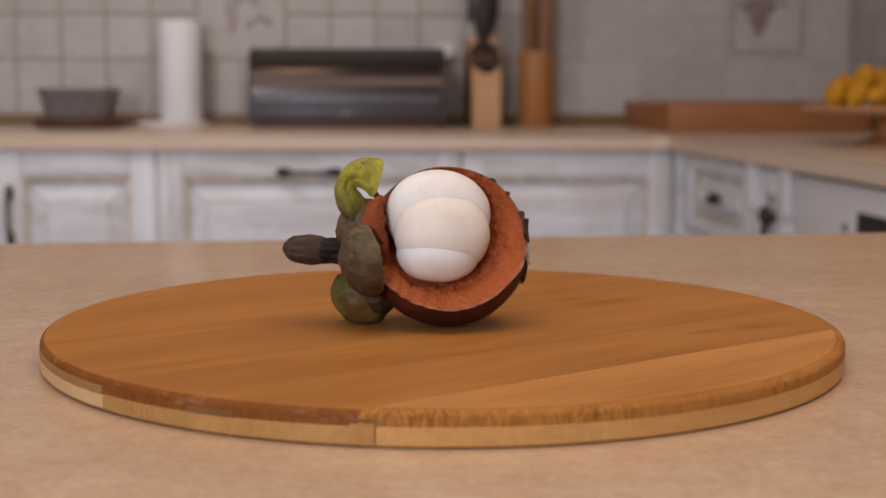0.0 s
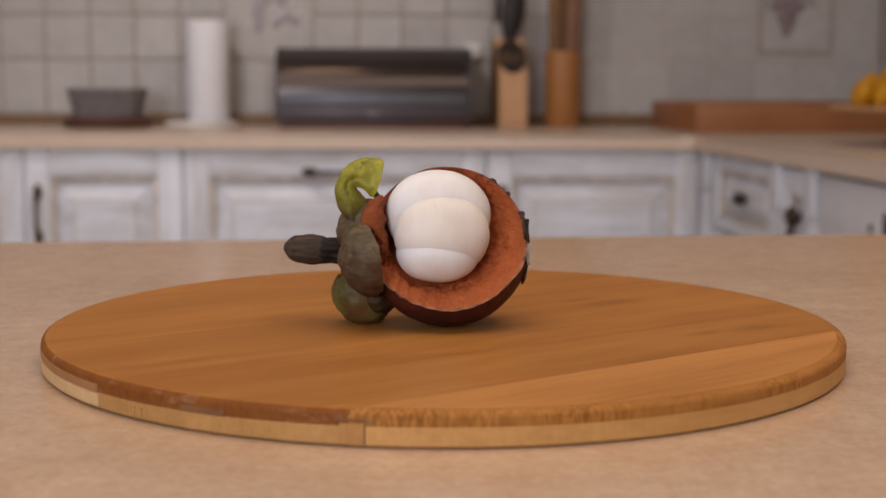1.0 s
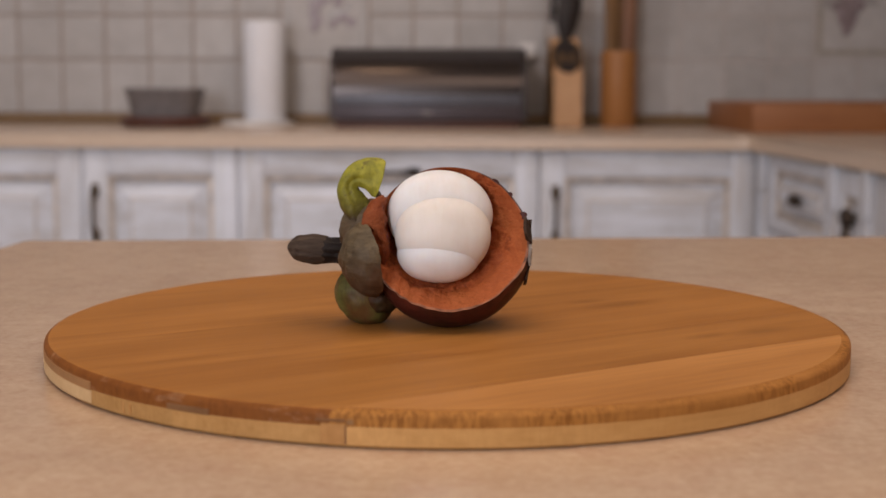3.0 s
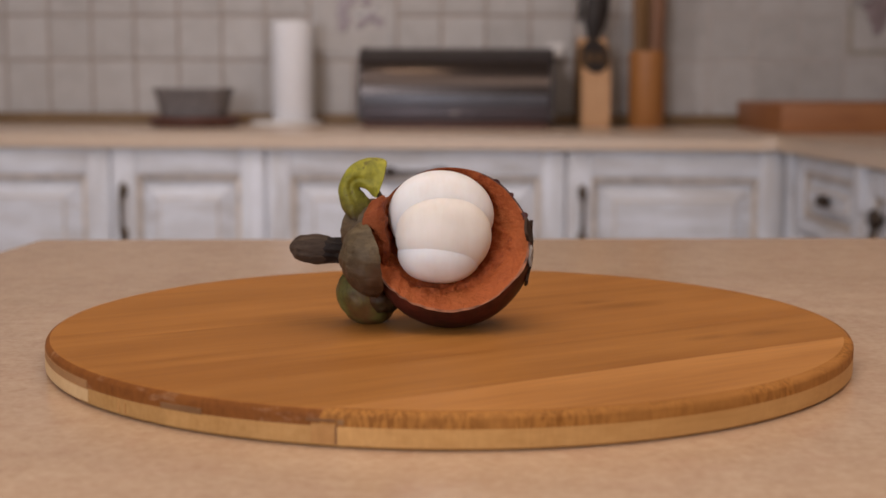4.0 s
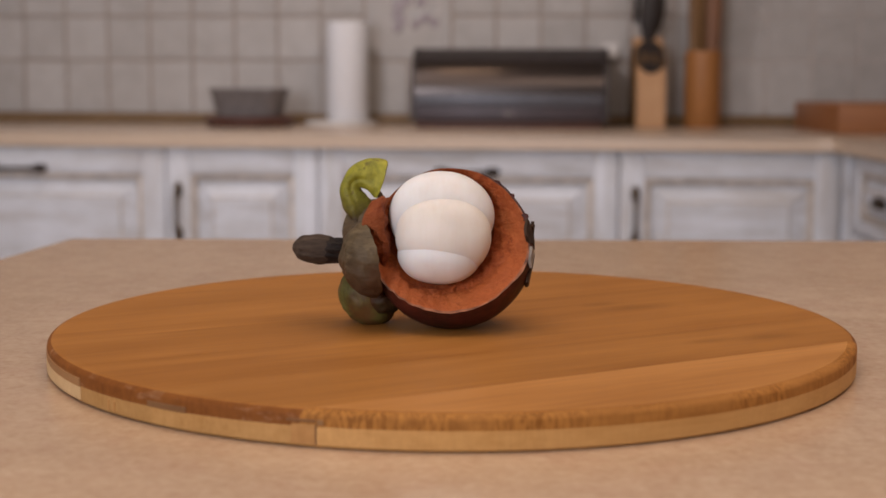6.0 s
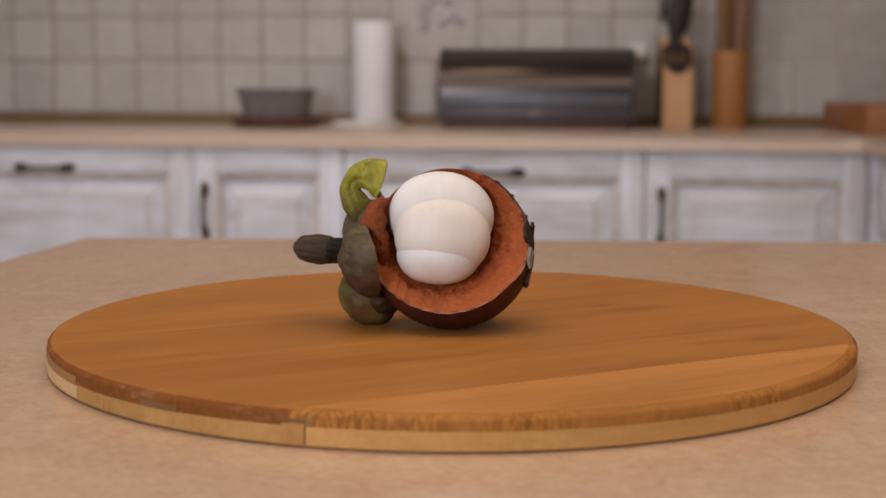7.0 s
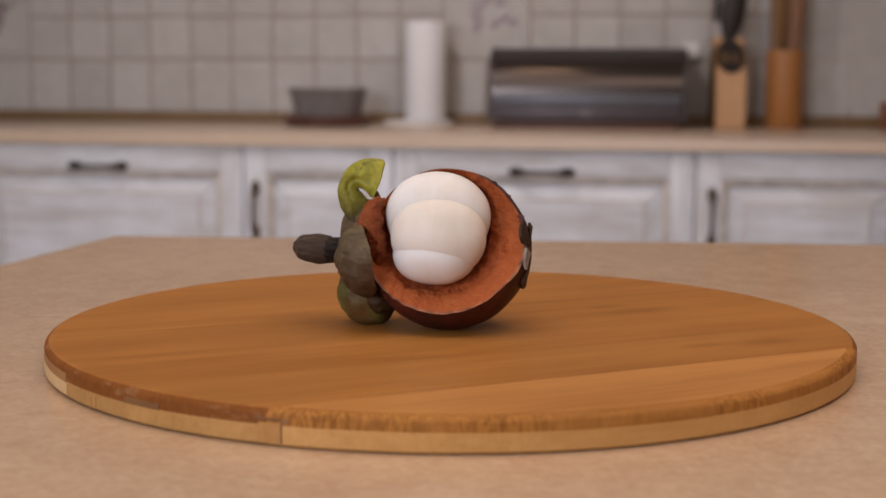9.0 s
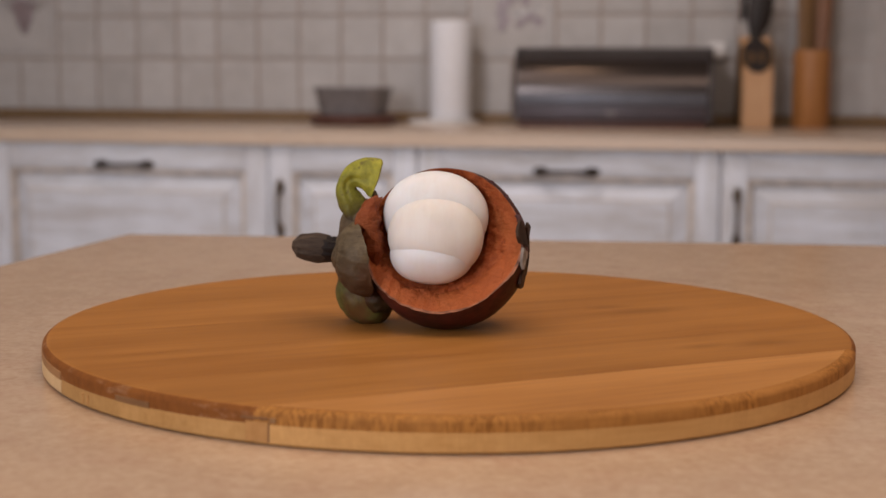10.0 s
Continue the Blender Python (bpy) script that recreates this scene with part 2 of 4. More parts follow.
def brushed_mat(name, c, rough):
    k = Mat(name, rough, 0.75)
    f = k.noise(k.coords((3, 400, 400)), 1.0, 4, 0.6)
    k.colour(k.ramp(f, [(0.3, tuple(x * 0.8 for x in c)), (0.7, tuple(x * 1.2 for x in c))]))
    k.rough(f, rough - 0.05, rough + 0.1)
    return k.m


# dark node marks of the bamboo: place on the board and size
KNOTS = ((0.068, 0.039, 0.0085), (0.054, 0.045, 0.0045), (0.110, -0.017, 0.0065), (0.090, -0.027, 0.0050))

M = dict(
    laminate=laminate_mat("speckled_laminate"),
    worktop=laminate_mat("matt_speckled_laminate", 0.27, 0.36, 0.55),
    bamboo=bamboo_mat("caramel_bamboo", (0.270, 0.101, 0.0190), (0.460, 0.203, 0.050), -35, knots=KNOTS),
    bamboo_rim=bamboo_mat("dark_bamboo_end_grain", (0.150, 0.046, 0.0090), (0.265, 0.092, 0.019), -35, 0.18, 0.62, worn=0.45),
    bamboo_rim_front=bamboo_mat("bamboo_end_grain", (0.225, 0.084, 0.0150), (0.41, 0.172, 0.037), -35, 0.64, 0.66),
    cream=bamboo_mat("pale_cream_bamboo", (0.47, 0.29, 0.135), (0.61, 0.415, 0.215), -35, 0.1, 0.5, True),
    rim_worn=bamboo_mat("greyed_bamboo", (0.225, 0.112, 0.045), (0.33, 0.178, 0.078), -35, 0.1, 0.6),
    bamboo_pale=bamboo_mat("natural_bamboo", (0.39, 0.198, 0.060), (0.57, 0.325, 0.122), -35, 0.12, 0.5, True),
    filler=bamboo_mat("pale_bamboo_filler", (0.37, 0.176, 0.056), (0.52, 0.276, 0.100), -35, 0.1, 0.5, True),
    joint=plain_mat("dark_glue_line", (0.10, 0.035, 0.014), 0.7),
    shell=shell_mat("mangosteen_skin"),
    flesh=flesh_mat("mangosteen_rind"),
    # rind colour browned, and darkened further for the flap's deep shade
    torn=flesh_mat("browned_shaded_torn_rind", 0.5),
    lip=plain_mat("pale_rind_edge", (0.23, 0.080, 0.035), 0.6, 0, 0.85, 230.0, 0.0005),
    aril=aril_mat("mangosteen_flesh"),
    aril_cream=aril_mat("creamy_mangosteen_flesh", 0.945),
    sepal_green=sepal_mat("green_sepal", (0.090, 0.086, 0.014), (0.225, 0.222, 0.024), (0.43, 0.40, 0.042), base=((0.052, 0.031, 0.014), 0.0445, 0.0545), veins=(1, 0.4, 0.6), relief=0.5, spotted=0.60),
    sepal_olive=sepal_mat("olive_sepal", (0.028, 0.018, 0.007), (0.072, 0.064, 0.015), (0.185, 0.180, 0.045), 95.0, blush=(0.120, 0.040, 0.014), veins=(0.6, 0.6, 0.3), relief=0.35),
    sepal_dark=sepal_mat("dark_olive_sepal", (0.012, 0.007, 0.004), (0.030, 0.020, 0.008), (0.060, 0.046, 0.016), 110.0, blush=(0.070, 0.022, 0.008), veins=(0.6, 0.6, 0.3), relief=0.35),
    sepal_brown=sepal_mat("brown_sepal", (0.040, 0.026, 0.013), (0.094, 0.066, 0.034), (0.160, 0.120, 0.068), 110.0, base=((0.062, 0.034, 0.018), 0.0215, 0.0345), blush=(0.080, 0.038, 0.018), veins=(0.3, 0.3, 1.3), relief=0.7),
    stem=wood_mat("dry_stem", (0.014, 0.009, 0.006), (0.100, 0.070, 0.050), 0, "x", 0.7, 8.0),
    neck=plain_mat("dark_stem_neck", (0.014, 0.009, 0.007), 0.55, 0, 0.6, 300.0, 0.0006),
    dry=plain_mat("dry_black_scale", (0.044, 0.024, 0.015), 0.6, 0, 0.6, 220.0, 0.0006),
    ash=plain_mat("ashen_dry_scale", (0.24, 0.21, 0.18), 0.7, 0, 0.6, 260.0, 0.0006),
    tile=tile_mat("cream_tile"),
    grout=plain_mat("brown_grout", (0.36, 0.285, 0.24), 0.85, 0, 0.15, 60.0, 0.0006),
    grout_pale=plain_mat("pale_grout", (0.49, 0.445, 0.415), 0.85, 0, 0.12, 60.0, 0.0006),
    white_h=whitewash_mat("whitewashed_wood_across", "x"),
    white_v=whitewash_mat("whitewashed_wood_upright", "z"),
    patina=plain_mat("rubbed_brown_glaze", (0.59, 0.525, 0.465), 0.6, 0, 0.3, 40.0),
    bronze=plain_mat("antique_bronze", (0.065, 0.048, 0.037), 0.42, 0.8, 0.5, 90.0, 0.0004),
    bronze_rubbed=plain_mat("rubbed_bronze", (0.135, 0.100, 0.068), 0.42, 0.8, 0.6, 40.0, 0.0004),
    bread=brushed_mat("dark_steel", (0.066, 0.053, 0.048), 0.20),
    bread_dark=plain_mat("dark_steel_caps_and_reflection", (0.040, 0.033, 0.033), 0.5, 0.2),
    bread_low=plain_mat("slate_steel", (0.066, 0.054, 0.062), 0.42, 0.3),
    bread_lip=plain_mat("window_tinted_lip_steel", (0.105, 0.110, 0.130), 0.42, 0.4),
    paper=plain_mat("white_paper", (0.75, 0.76, 0.79), 0.85, 0, 0.04, 120.0, 0.0008),
    plastic=plain_mat("white_plastic", (0.72, 0.70, 0.68), 0.4, 0, 0.04),
    grey_dish=plain_mat("grey_stoneware", (0.165, 0.150, 0.148), 0.45, 0, 0.18, 60.0, 0.0004),
    mahogany=wood_mat("red_brown_wood", (0.055, 0.020, 0.013), (0.125, 0.047, 0.030)),
    pale_wood=wood_mat("pale_beech", (0.46, 0.245, 0.115), (0.62, 0.37, 0.195), 0, "z"),
    warm_wood=wood_mat("honey_wood", (0.30, 0.118, 0.030), (0.46, 0.20, 0.060), 0, "z"),
    spoon_wood=wood_mat("dark_spoon_wood", (0.120, 0.056, 0.015), (0.215, 0.108, 0.032), 0, "z"),
    spoon_red=wood_mat("reddish_spoon_wood", (0.135, 0.050, 0.016), (0.23, 0.092, 0.030), 0, "z"),
    tray_wood=wood_mat("orange_brown_wood", (0.26, 0.095, 0.032), (0.40, 0.165, 0.060)),
    strip=wood_mat("olive_brown_trim", (0.155, 0.090, 0.038), (0.235, 0.145, 0.066)),
    black=plain_mat("black_handle", (0.008, 0.006, 0.006), 0.7),
    knife_black=plain_mat("worn_black_handle", (0.017, 0.011, 0.009), 0.6, 0, 0.4, 60.0),
    steel=plain_mat("steel", (0.55, 0.54, 0.53), 0.3, 1.0, 0.06),
    lemon=sepal_mat("lemon_peel", (0.42, 0.15, 0.008), (0.55, 0.25, 0.010), (0.66, 0.36, 0.02), 40.0),
    wall=plain_mat("pale_wall_paint", (0.72, 0.69, 0.65), 0.9, 0, 0.05, 8.0, 0.001),
    ceiling=plain_mat("white_ceiling_paint", (0.80, 0.79, 0.77), 0.9, 0, 0.03, 8.0),
    floor=wood_mat("floor_board", (0.20, 0.12, 0.065), (0.34, 0.22, 0.125), 0, "x", 0.5, 0.4),
    motif=plain_mat("mauve_print", (0.25, 0.195, 0.20), 0.35, 0, 0.35, 60.0),
    motif_pale=plain_mat("pale_mauve_print", (0.31, 0.26, 0.275), 0.35, 0, 0.3, 60.0),
    motif_olive=plain_mat("faded_olive_print", (0.365, 0.325, 0.275), 0.4, 0, 0.2, 60.0),
    motif_leaf=plain_mat("grey_green_print", (0.36, 0.335, 0.32), 0.35, 0, 0.25, 60.0),
    appliance=plain_mat("white_enamel", (0.70, 0.71, 0.74), 0.3, 0, 0.03),
)

for dull in ("stem", "neck", "dry"):
    M[dull].node_tree.nodes["Principled BSDF"].inputs["Specular IOR Level"].default_value = 0.14


# ---- building helpers ----
def mesh_of(name, bm, mats, smooth=True, sharp=40):
    me = bpy.data.meshes.new(name)
    bmesh.ops.recalc_face_normals(bm, faces=bm.faces)
    if smooth:
        for f in bm.faces:
            f.smooth = True
        for e in bm.edges:
            if len(e.link_faces) == 2 and e.calc_face_angle(0) > radians(sharp):
                e.smooth = False
    bm.to_mesh(me)
    bm.free()
    for m in mats if isinstance(mats, (list, tuple)) else [mats]:
        me.materials.append(m)
    return me


def part(name, bm, material, parent, label="", sharp=40):
    ob = new(name, mesh_of(name, bm, material, True, sharp))
    ob.parent = parent
    return tagged(ob, label)


def thing(name, x, y, z, label, category, group="", kind="", turn=0.0):
    ob = new(name)
    ob.empty_display_size = 0.02
    ob.matrix_world = pose(x, y, z, 0, 0, turn)
    return tagged(ob, label, category, group, kind)


def solid(name, bm, material, label, category="", kind="", m=None, sharp=40):
    ob = new(name, mesh_of(name, bm, material, True, sharp))
    if m is not None:
        ob.matrix_world = m
    return tagged(ob, label, category, "", kind)


def box_bm(x0, x1, y0, y1, z0, z1, bevel=0.0, segments=2, bm=None):
    own = bm is None
    bm = bm or bmesh.new()
    made = bmesh.ops.create_cube(bm, size=1.0, matrix=Matrix.Translation(((x0 + x1) / 2, (y0 + y1) / 2, (z0 + z1) / 2))
                                 @ Matrix.Diagonal((x1 - x0, y1 - y0, z1 - z0, 1)))
    if bevel:
        edges = {e for v in made["verts"] for e in v.link_edges}
        bmesh.ops.bevel(bm, geom=list(edges), offset=bevel, segments=segments, affect="EDGES", profile=0.5)
    return bm


def lathe_bm(profile, steps=40, bm=None, centre=(0, 0, 0)):
    """Turns (radius, height) pairs round z."""
    bm = bm or bmesh.new()
    rings = []
    for r, z in profile:
        if r < 1e-6:
            rings.append([bm.verts.new((centre[0], centre[1], centre[2] + z))])
        else:
            rings.append([bm.verts.new((centre[0] + r * math.cos(a), centre[1] + r * math.sin(a), centre[2] + z))
                          for a in (2 * math.pi * i / steps for i in range(steps))])
    for a, b in zip(rings, rings[1:]):
        for i in range(steps):
            j = (i + 1) % steps
            ring = [a[i % len(a)], a[j % len(a)], b[j % len(b)], b[i % len(b)]]
            seen = []
            for v in ring:
                if v not in seen:
                    seen.append(v)
            if len(seen) > 2:
                bm.faces.new(seen)
    return bm


def tube_bm(points, radii, steps=12, bm=None):
    """A round bar along points, closed at both ends."""
    bm = bm or bmesh.new()
    pts = [Vector(q) for q in points]
    rings, side = [], None
    for i, q in enumerate(pts):
        along = (pts[min(i + 1, len(pts) - 1)] - pts[max(i - 1, 0)]).normalized()
        if side is None:
            side = along.orthogonal().normalized()
        side = (side - along * side.dot(along)).normalized()
        up = along.cross(side)
        r = radii[i] if isinstance(radii, (list, tuple)) else radii
        rings.append([bm.verts.new(q + r * (math.cos(a) * side + math.sin(a) * up))
                      for a in (2 * math.pi * k / steps for k in range(steps))])
    for a, b in zip(rings, rings[1:]):
        for k in range(steps):
            bm.faces.new((a[k], a[(k + 1) % steps], b[(k + 1) % steps], b[k]))
    bm.faces.new(rings[0][::-1])
    bm.faces.new(rings[-1])
    return bm


def wobble(v, scale, amount):
    return noise.noise(Vector(v) * scale) * amount


# ---- the room ----
BACK, RIGHT, LEFT, FRONT, TOP = 2.683, 1.045, -2.40, -2.60, 2.55
solid("floor", box_bm(LEFT - 0.2, RIGHT + 0.2, FRONT - 0.2, BACK + 0.2, -0.1, 0.0), M["floor"], "brown wooden kitchen floor", "floor", "structure")
solid("ceiling", box_bm(LEFT - 0.2, RIGHT + 0.2, FRONT - 0.2, BACK + 0.2, TOP, TOP + 0.1), M["ceiling"], "plain white painted ceiling", "ceiling", "structure")
wall_back = solid("wall_back", box_bm(LEFT - 0.2, RIGHT + 0.2, BACK, BACK + 0.2, 0.0, TOP), M["grout"], "wall with cream tiles and brown grout lines", "wall", "structure")
# added thin sheet: makes the tile joints on the right fainter
part("grout_bed", box_bm(0.365, RIGHT - 0.001, BACK - 0.0012, BACK - 0.0001, 0.93, TOP - 0.01), M["grout_pale"], wall_back, "thin pale sheet in the right-hand tile joints")
wall_right = solid("wall_right", box_bm(RIGHT, RIGHT + 0.2, FRONT - 0.2, BACK, 0.0, TOP), M["grout_pale"], "side wall with cream tiles", "wall", "structure")
solid("wall_left", box_bm(LEFT - 0.2, LEFT, FRONT - 0.2, BACK, 0.0, TOP), M["wall"], "plain pale painted wall", "wall", "structure")
bm = bmesh.new()
WX0, WX1, WZ0, WZ1 = -1.75, -0.65, 1.00, 2.25
box_bm(LEFT, WX0, FRONT - 0.2, FRONT, 0, TOP, bm=bm)
box_bm(WX1, RIGHT, FRONT - 0.2, FRONT, 0, TOP, bm=bm)
box_bm(WX0, WX1, FRONT - 0.2, FRONT, 0, WZ0, bm=bm)
box_bm(WX0, WX1, FRONT - 0.2, FRONT, WZ1, TOP, bm=bm)
solid("wall_front", bm, M["wall"], "plain pale painted wall with a window opening", "wall", "structure")
window = thing("window_1", -1.20, FRONT - 0.1, WZ0, "white framed window letting in soft daylight", "window", kind="structure")
for a0, a1, b0, b1 in ((-0.55, -0.49, 0, 1.25), (0.49, 0.55, 0, 1.25), (-0.03, 0.03, 0.06, 1.19), (-0.49, 0.49, 0, 0.06), (-0.49, 0.49, 1.19, 1.25)):
    part("window_frame", box_bm(a0, a1, -0.03, 0.03, b0, b1, 0.004), M["plastic"], window)

# ---- work surfaces ----
def edge_round(bm, r, cut=()):
    flat = [e for e in bm.edges if abs(e.verts[0].co.z - e.verts[1].co.z) < 1e-6]
    flat = [e for e in flat if not cut or any((round(v.co.x, 4), round(v.co.y, 4)) not in cut for v in e.verts)]
    bmesh.ops.bevel(bm, geom=flat, offset=r, segments=4, affect="EDGES", profile=0.5)
    return bm


def prism_bm(outline, z0, z1, round_r=0.0, cut=()):
    bm = bmesh.new()
    lo = [bm.verts.new((x, y, z0)) for x, y in outline]
    hi = [bm.verts.new((x, y, z1)) for x, y in outline]
    bm.faces.new(lo[::-1])
    bm.faces.new(hi)
    n = len(outline)
    for i in range(n):
        bm.faces.new((lo[i], lo[(i + 1) % n], hi[(i + 1) % n], hi[i]))
    return edge_round(bm, round_r, cut) if round_r else bm


WORK, EDGE, LEG = 0.900, 2.140, 0.535
SIDE_TOP = 0.890
worktop = thing("worktop", 0, 0, 0, "beige speckled laminate worktop with a rounded front edge", "worktop")
CORNER, FAR = (round(LEG - 0.018, 4), round(EDGE - 0.010, 4)), (round(RIGHT - 0.003, 4), round(BACK - 0.003, 4))
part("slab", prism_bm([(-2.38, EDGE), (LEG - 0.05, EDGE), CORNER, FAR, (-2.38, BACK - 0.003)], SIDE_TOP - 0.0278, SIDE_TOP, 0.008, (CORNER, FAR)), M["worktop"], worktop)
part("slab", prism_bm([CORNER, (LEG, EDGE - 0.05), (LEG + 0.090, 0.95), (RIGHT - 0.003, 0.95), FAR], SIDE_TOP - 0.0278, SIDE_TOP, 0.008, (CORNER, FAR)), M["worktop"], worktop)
solid("worktop_trim", box_bm(-2.36, RIGHT - 0.03, BACK - 0.026, BACK - 0.009, SIDE_TOP, SIDE_TOP + 0.025, 0.006), M["strip"],
      "olive-brown trim strip along the tiled wall", "trim", "structure")
solid("worktop_trim", box_bm(RIGHT - 0.026, RIGHT - 0.009, 0.97, BACK - 0.03, SIDE_TOP, SIDE_TOP + 0.025, 0.006), M["strip"],
      "olive-brown trim strip along the side wall", "trim", "structure")

table = thing("kitchen_island", 0, 0, 0, "kitchen island with a beige speckled laminate top", "table")
bm = prism_bm([(-0.262, 0.322), (-0.258, 0.3265), (0.55, 0.399), (0.62, -0.62), (-0.30, -0.62)], 0.862, 0.900, 0.004)
part("tabletop", bm, M["laminate"], table, "beige speckled laminate top")
part("base", box_bm(-0.22, 0.52, -0.56, 0.30, 0.0, 0.862, 0.003), M["white_v"], table, "whitewashed base")


# ---- cabinets ----
def bow_handle(parent, x, y, z, upright, half=0.050):
    """A bronze bow handle with oval feet; it stands off the front towards -y."""
    me_bar = tube_bm([(-half, -0.004, 0), (-half * 0.9, -0.016, 0), (-half * 0.55, -0.024, 0), (0, -0.026, 0), (half * 0.55, -0.024, 0), (half * 0.9, -0.016, 0), (half, -0.004, 0)],
                     [0.0065, 0.0055, 0.0042, 0.0036, 0.0042, 0.0055, 0.0065], 10)
    for s in (-1, 1):
        bmesh.ops.create_uvsphere(me_bar, u_segments=14, v_segments=8, radius=1.0,
                                  matrix=Matrix.Translation((s * half * 0.97, -0.004, 0)) @ Matrix.Diagonal((0.0155, 0.007, 0.0088, 1)))
    me = mesh_of("handle", me_bar, M["bronze_rubbed"] if upright else M["bronze"])
    ob = new("handle", me)
    ob.parent = parent
    ob.matrix_basis = pose(x, y, z, 0, 90 if upright else 0, 0)
    return tagged(ob, "antique bronze bow handle")


def raised_panel_bm(w, z0, z1, y, slope, rise):
    bm = bmesh.new()
    a = [bm.verts.new(c) for c in ((-w, y, z0), (w, y, z0), (w, y, z1), (-w, y, z1))]
    k = slope
    b = [bm.verts.new(c) for c in ((-w + k, y - rise, z0 + k), (w - k, y - rise, z0 + k), (w - k, y - rise, z1 - k), (-w + k, y - rise, z1 - k))]
    k += 0.003
    c = [bm.verts.new(q) for q in ((-w + k, y - rise - 0.002, z0 + k), (w - k, y - rise - 0.002, z0 + k), (w - k, y - rise - 0.002, z1 - k), (-w + k, y - rise - 0.002, z1 - k))]
    for mi, (p, q) in enumerate(((a, b), (b, c))):
        for i in range(4):
            bm.faces.new((p[i], p[(i + 1) % 4], q[(i + 1) % 4], q[i])).material_index = mi
    bm.faces.new(c)
    d = [bm.verts.new((v.co.x, y + 0.006, v.co.z)) for v in a]
    for i in range(4):
        bm.faces.new((d[i], d[(i + 1) % 4], a[(i + 1) % 4], a[i]))
    bm.faces.new(d[::-1])
    return bm


def front(parent, name, x0, x1, z0, z1, handle, y=0.0, rail=0.052, stile=0.047, slope=0.034, label="whitewashed frame front with a raised panel"):
    """A framed front: two stiles, two rails, a glazed moulding and a raised panel. It faces -y."""
    d = new(name)
    d.empty_display_size = 0.02
    d.parent = parent
    d.matrix_basis = pose((x0 + x1) / 2, y, 0)
    tagged(d, label)
    w = (x1 - x0) / 2
    for s in (-1, 1):
        a, b = sorted((s * w, s * (w - stile)))
        part("stile", box_bm(a, b, -0.022, 0.0, z0, z1, 0.0025), M["white_v"], d)
    for a, b in ((z1 - rail, z1), (z0, z0 + rail)):
        part("rail", box_bm(-w + stile, w - stile, -0.0218, 0.0, a, b, 0.003), M["white_h"], d)
    iw, lo, hi = w - stile, z0 + rail, z1 - rail
    bm = bmesh.new()
    t = 0.010
    for q in ((-iw, -iw + t, lo, hi), (iw - t, iw, lo, hi), (-iw + t, iw - t, hi - t, hi), (-iw + t, iw - t, lo, lo + t)):
        box_bm(q[0], q[1], -0.0175, -0.002, q[2], q[3], 0.003, 2, bm)
    part("moulding", bm, M["patina"], d, "brown-glazed moulding")
    part("panel", raised_panel_bm(iw - t + 0.001, lo + t - 0.001, hi - t + 0.001, -0.004, slope, 0.013), [M["white_h"], M["patina"]], d, sharp=15)
    if handle == "across":
        bow_handle(d, 0, -0.022, z1 - 0.042, False)
    elif handle == "upright":
        bow_handle(d, -w + (0.024 if w < 0.18 else 0.030), -0.022, z1 - 0.124, True, 0.045)
    return d


FACE = 2.175
UNITS = [("drawer", -1.947, -1.3485, "across"), ("drawer", -1.3455, -0.7495, "across"), ("door", -0.7465, -0.4485, "upright"), ("drawer", -0.4455, 0.1265, "across"), ("door", 0.1295, 0.538, "upright")]
for kind, x0, x1, handle in UNITS:
    label = "whitewashed rustic base cabinet with a wide drawer front" if kind == "drawer" else "whitewashed rustic base cabinet with a framed door"
    unit = thing("base_cabinet", (x0 + x1) / 2, FACE, 0, label, "cabinet", "base cabinets along the tiled wall")
    w = (x1 - x0) / 2
    part("carcass", box_bm(-w - 0.001, w + 0.001, 0.001, 0.49, 0.10, 0.861, 0.001), M["white_v"], unit)
    part("plinth", box_bm(-w, w, 0.05, 0.07, 0.0, 0.0995), M["white_h"], unit)
    if kind == "drawer":
        front(unit, "drawer_front", -w, w, 0.490, 0.8605, handle, label="whitewashed drawer front with a raised panel")
        front(unit, "drawer_front", -w, w, 0.115, 0.487, handle, label="whitewashed drawer front with a raised panel")
    else:
        front(unit, "door", -w, w, 0.115, 0.8605, handle, label="whitewashed door with a raised panel")


# the short side runs a few degrees off square; its fronts face the room, local +x goes along it towards the island
SIDE, SIDE_TURN = (0.567, 2.090), -85.5


def side_place(along):
    a = radians(SIDE_TURN)
    return SIDE[0] + along * math.cos(a), SIDE[1] + along * math.sin(a)


def cup_knob_bm(half, height):
    """A flat oval knob on a short neck, standing off towards -y."""
    bm = lathe_bm([(0.0, 0.024), (0.6, 0.024), (0.92, 0.020), (1.0, 0.015), (0.86, 0.010), (0.35, 0.007), (0.30, 0.003), (0.55, 0.0), (0.0, 0.0)], 20)
    bmesh.ops.scale(bm, verts=bm.verts, vec=(half, height, 1.0))
    bmesh.ops.rotate(bm, verts=bm.verts, matrix=Matrix.Rotation(radians(90), 3, "X"))
    return bm


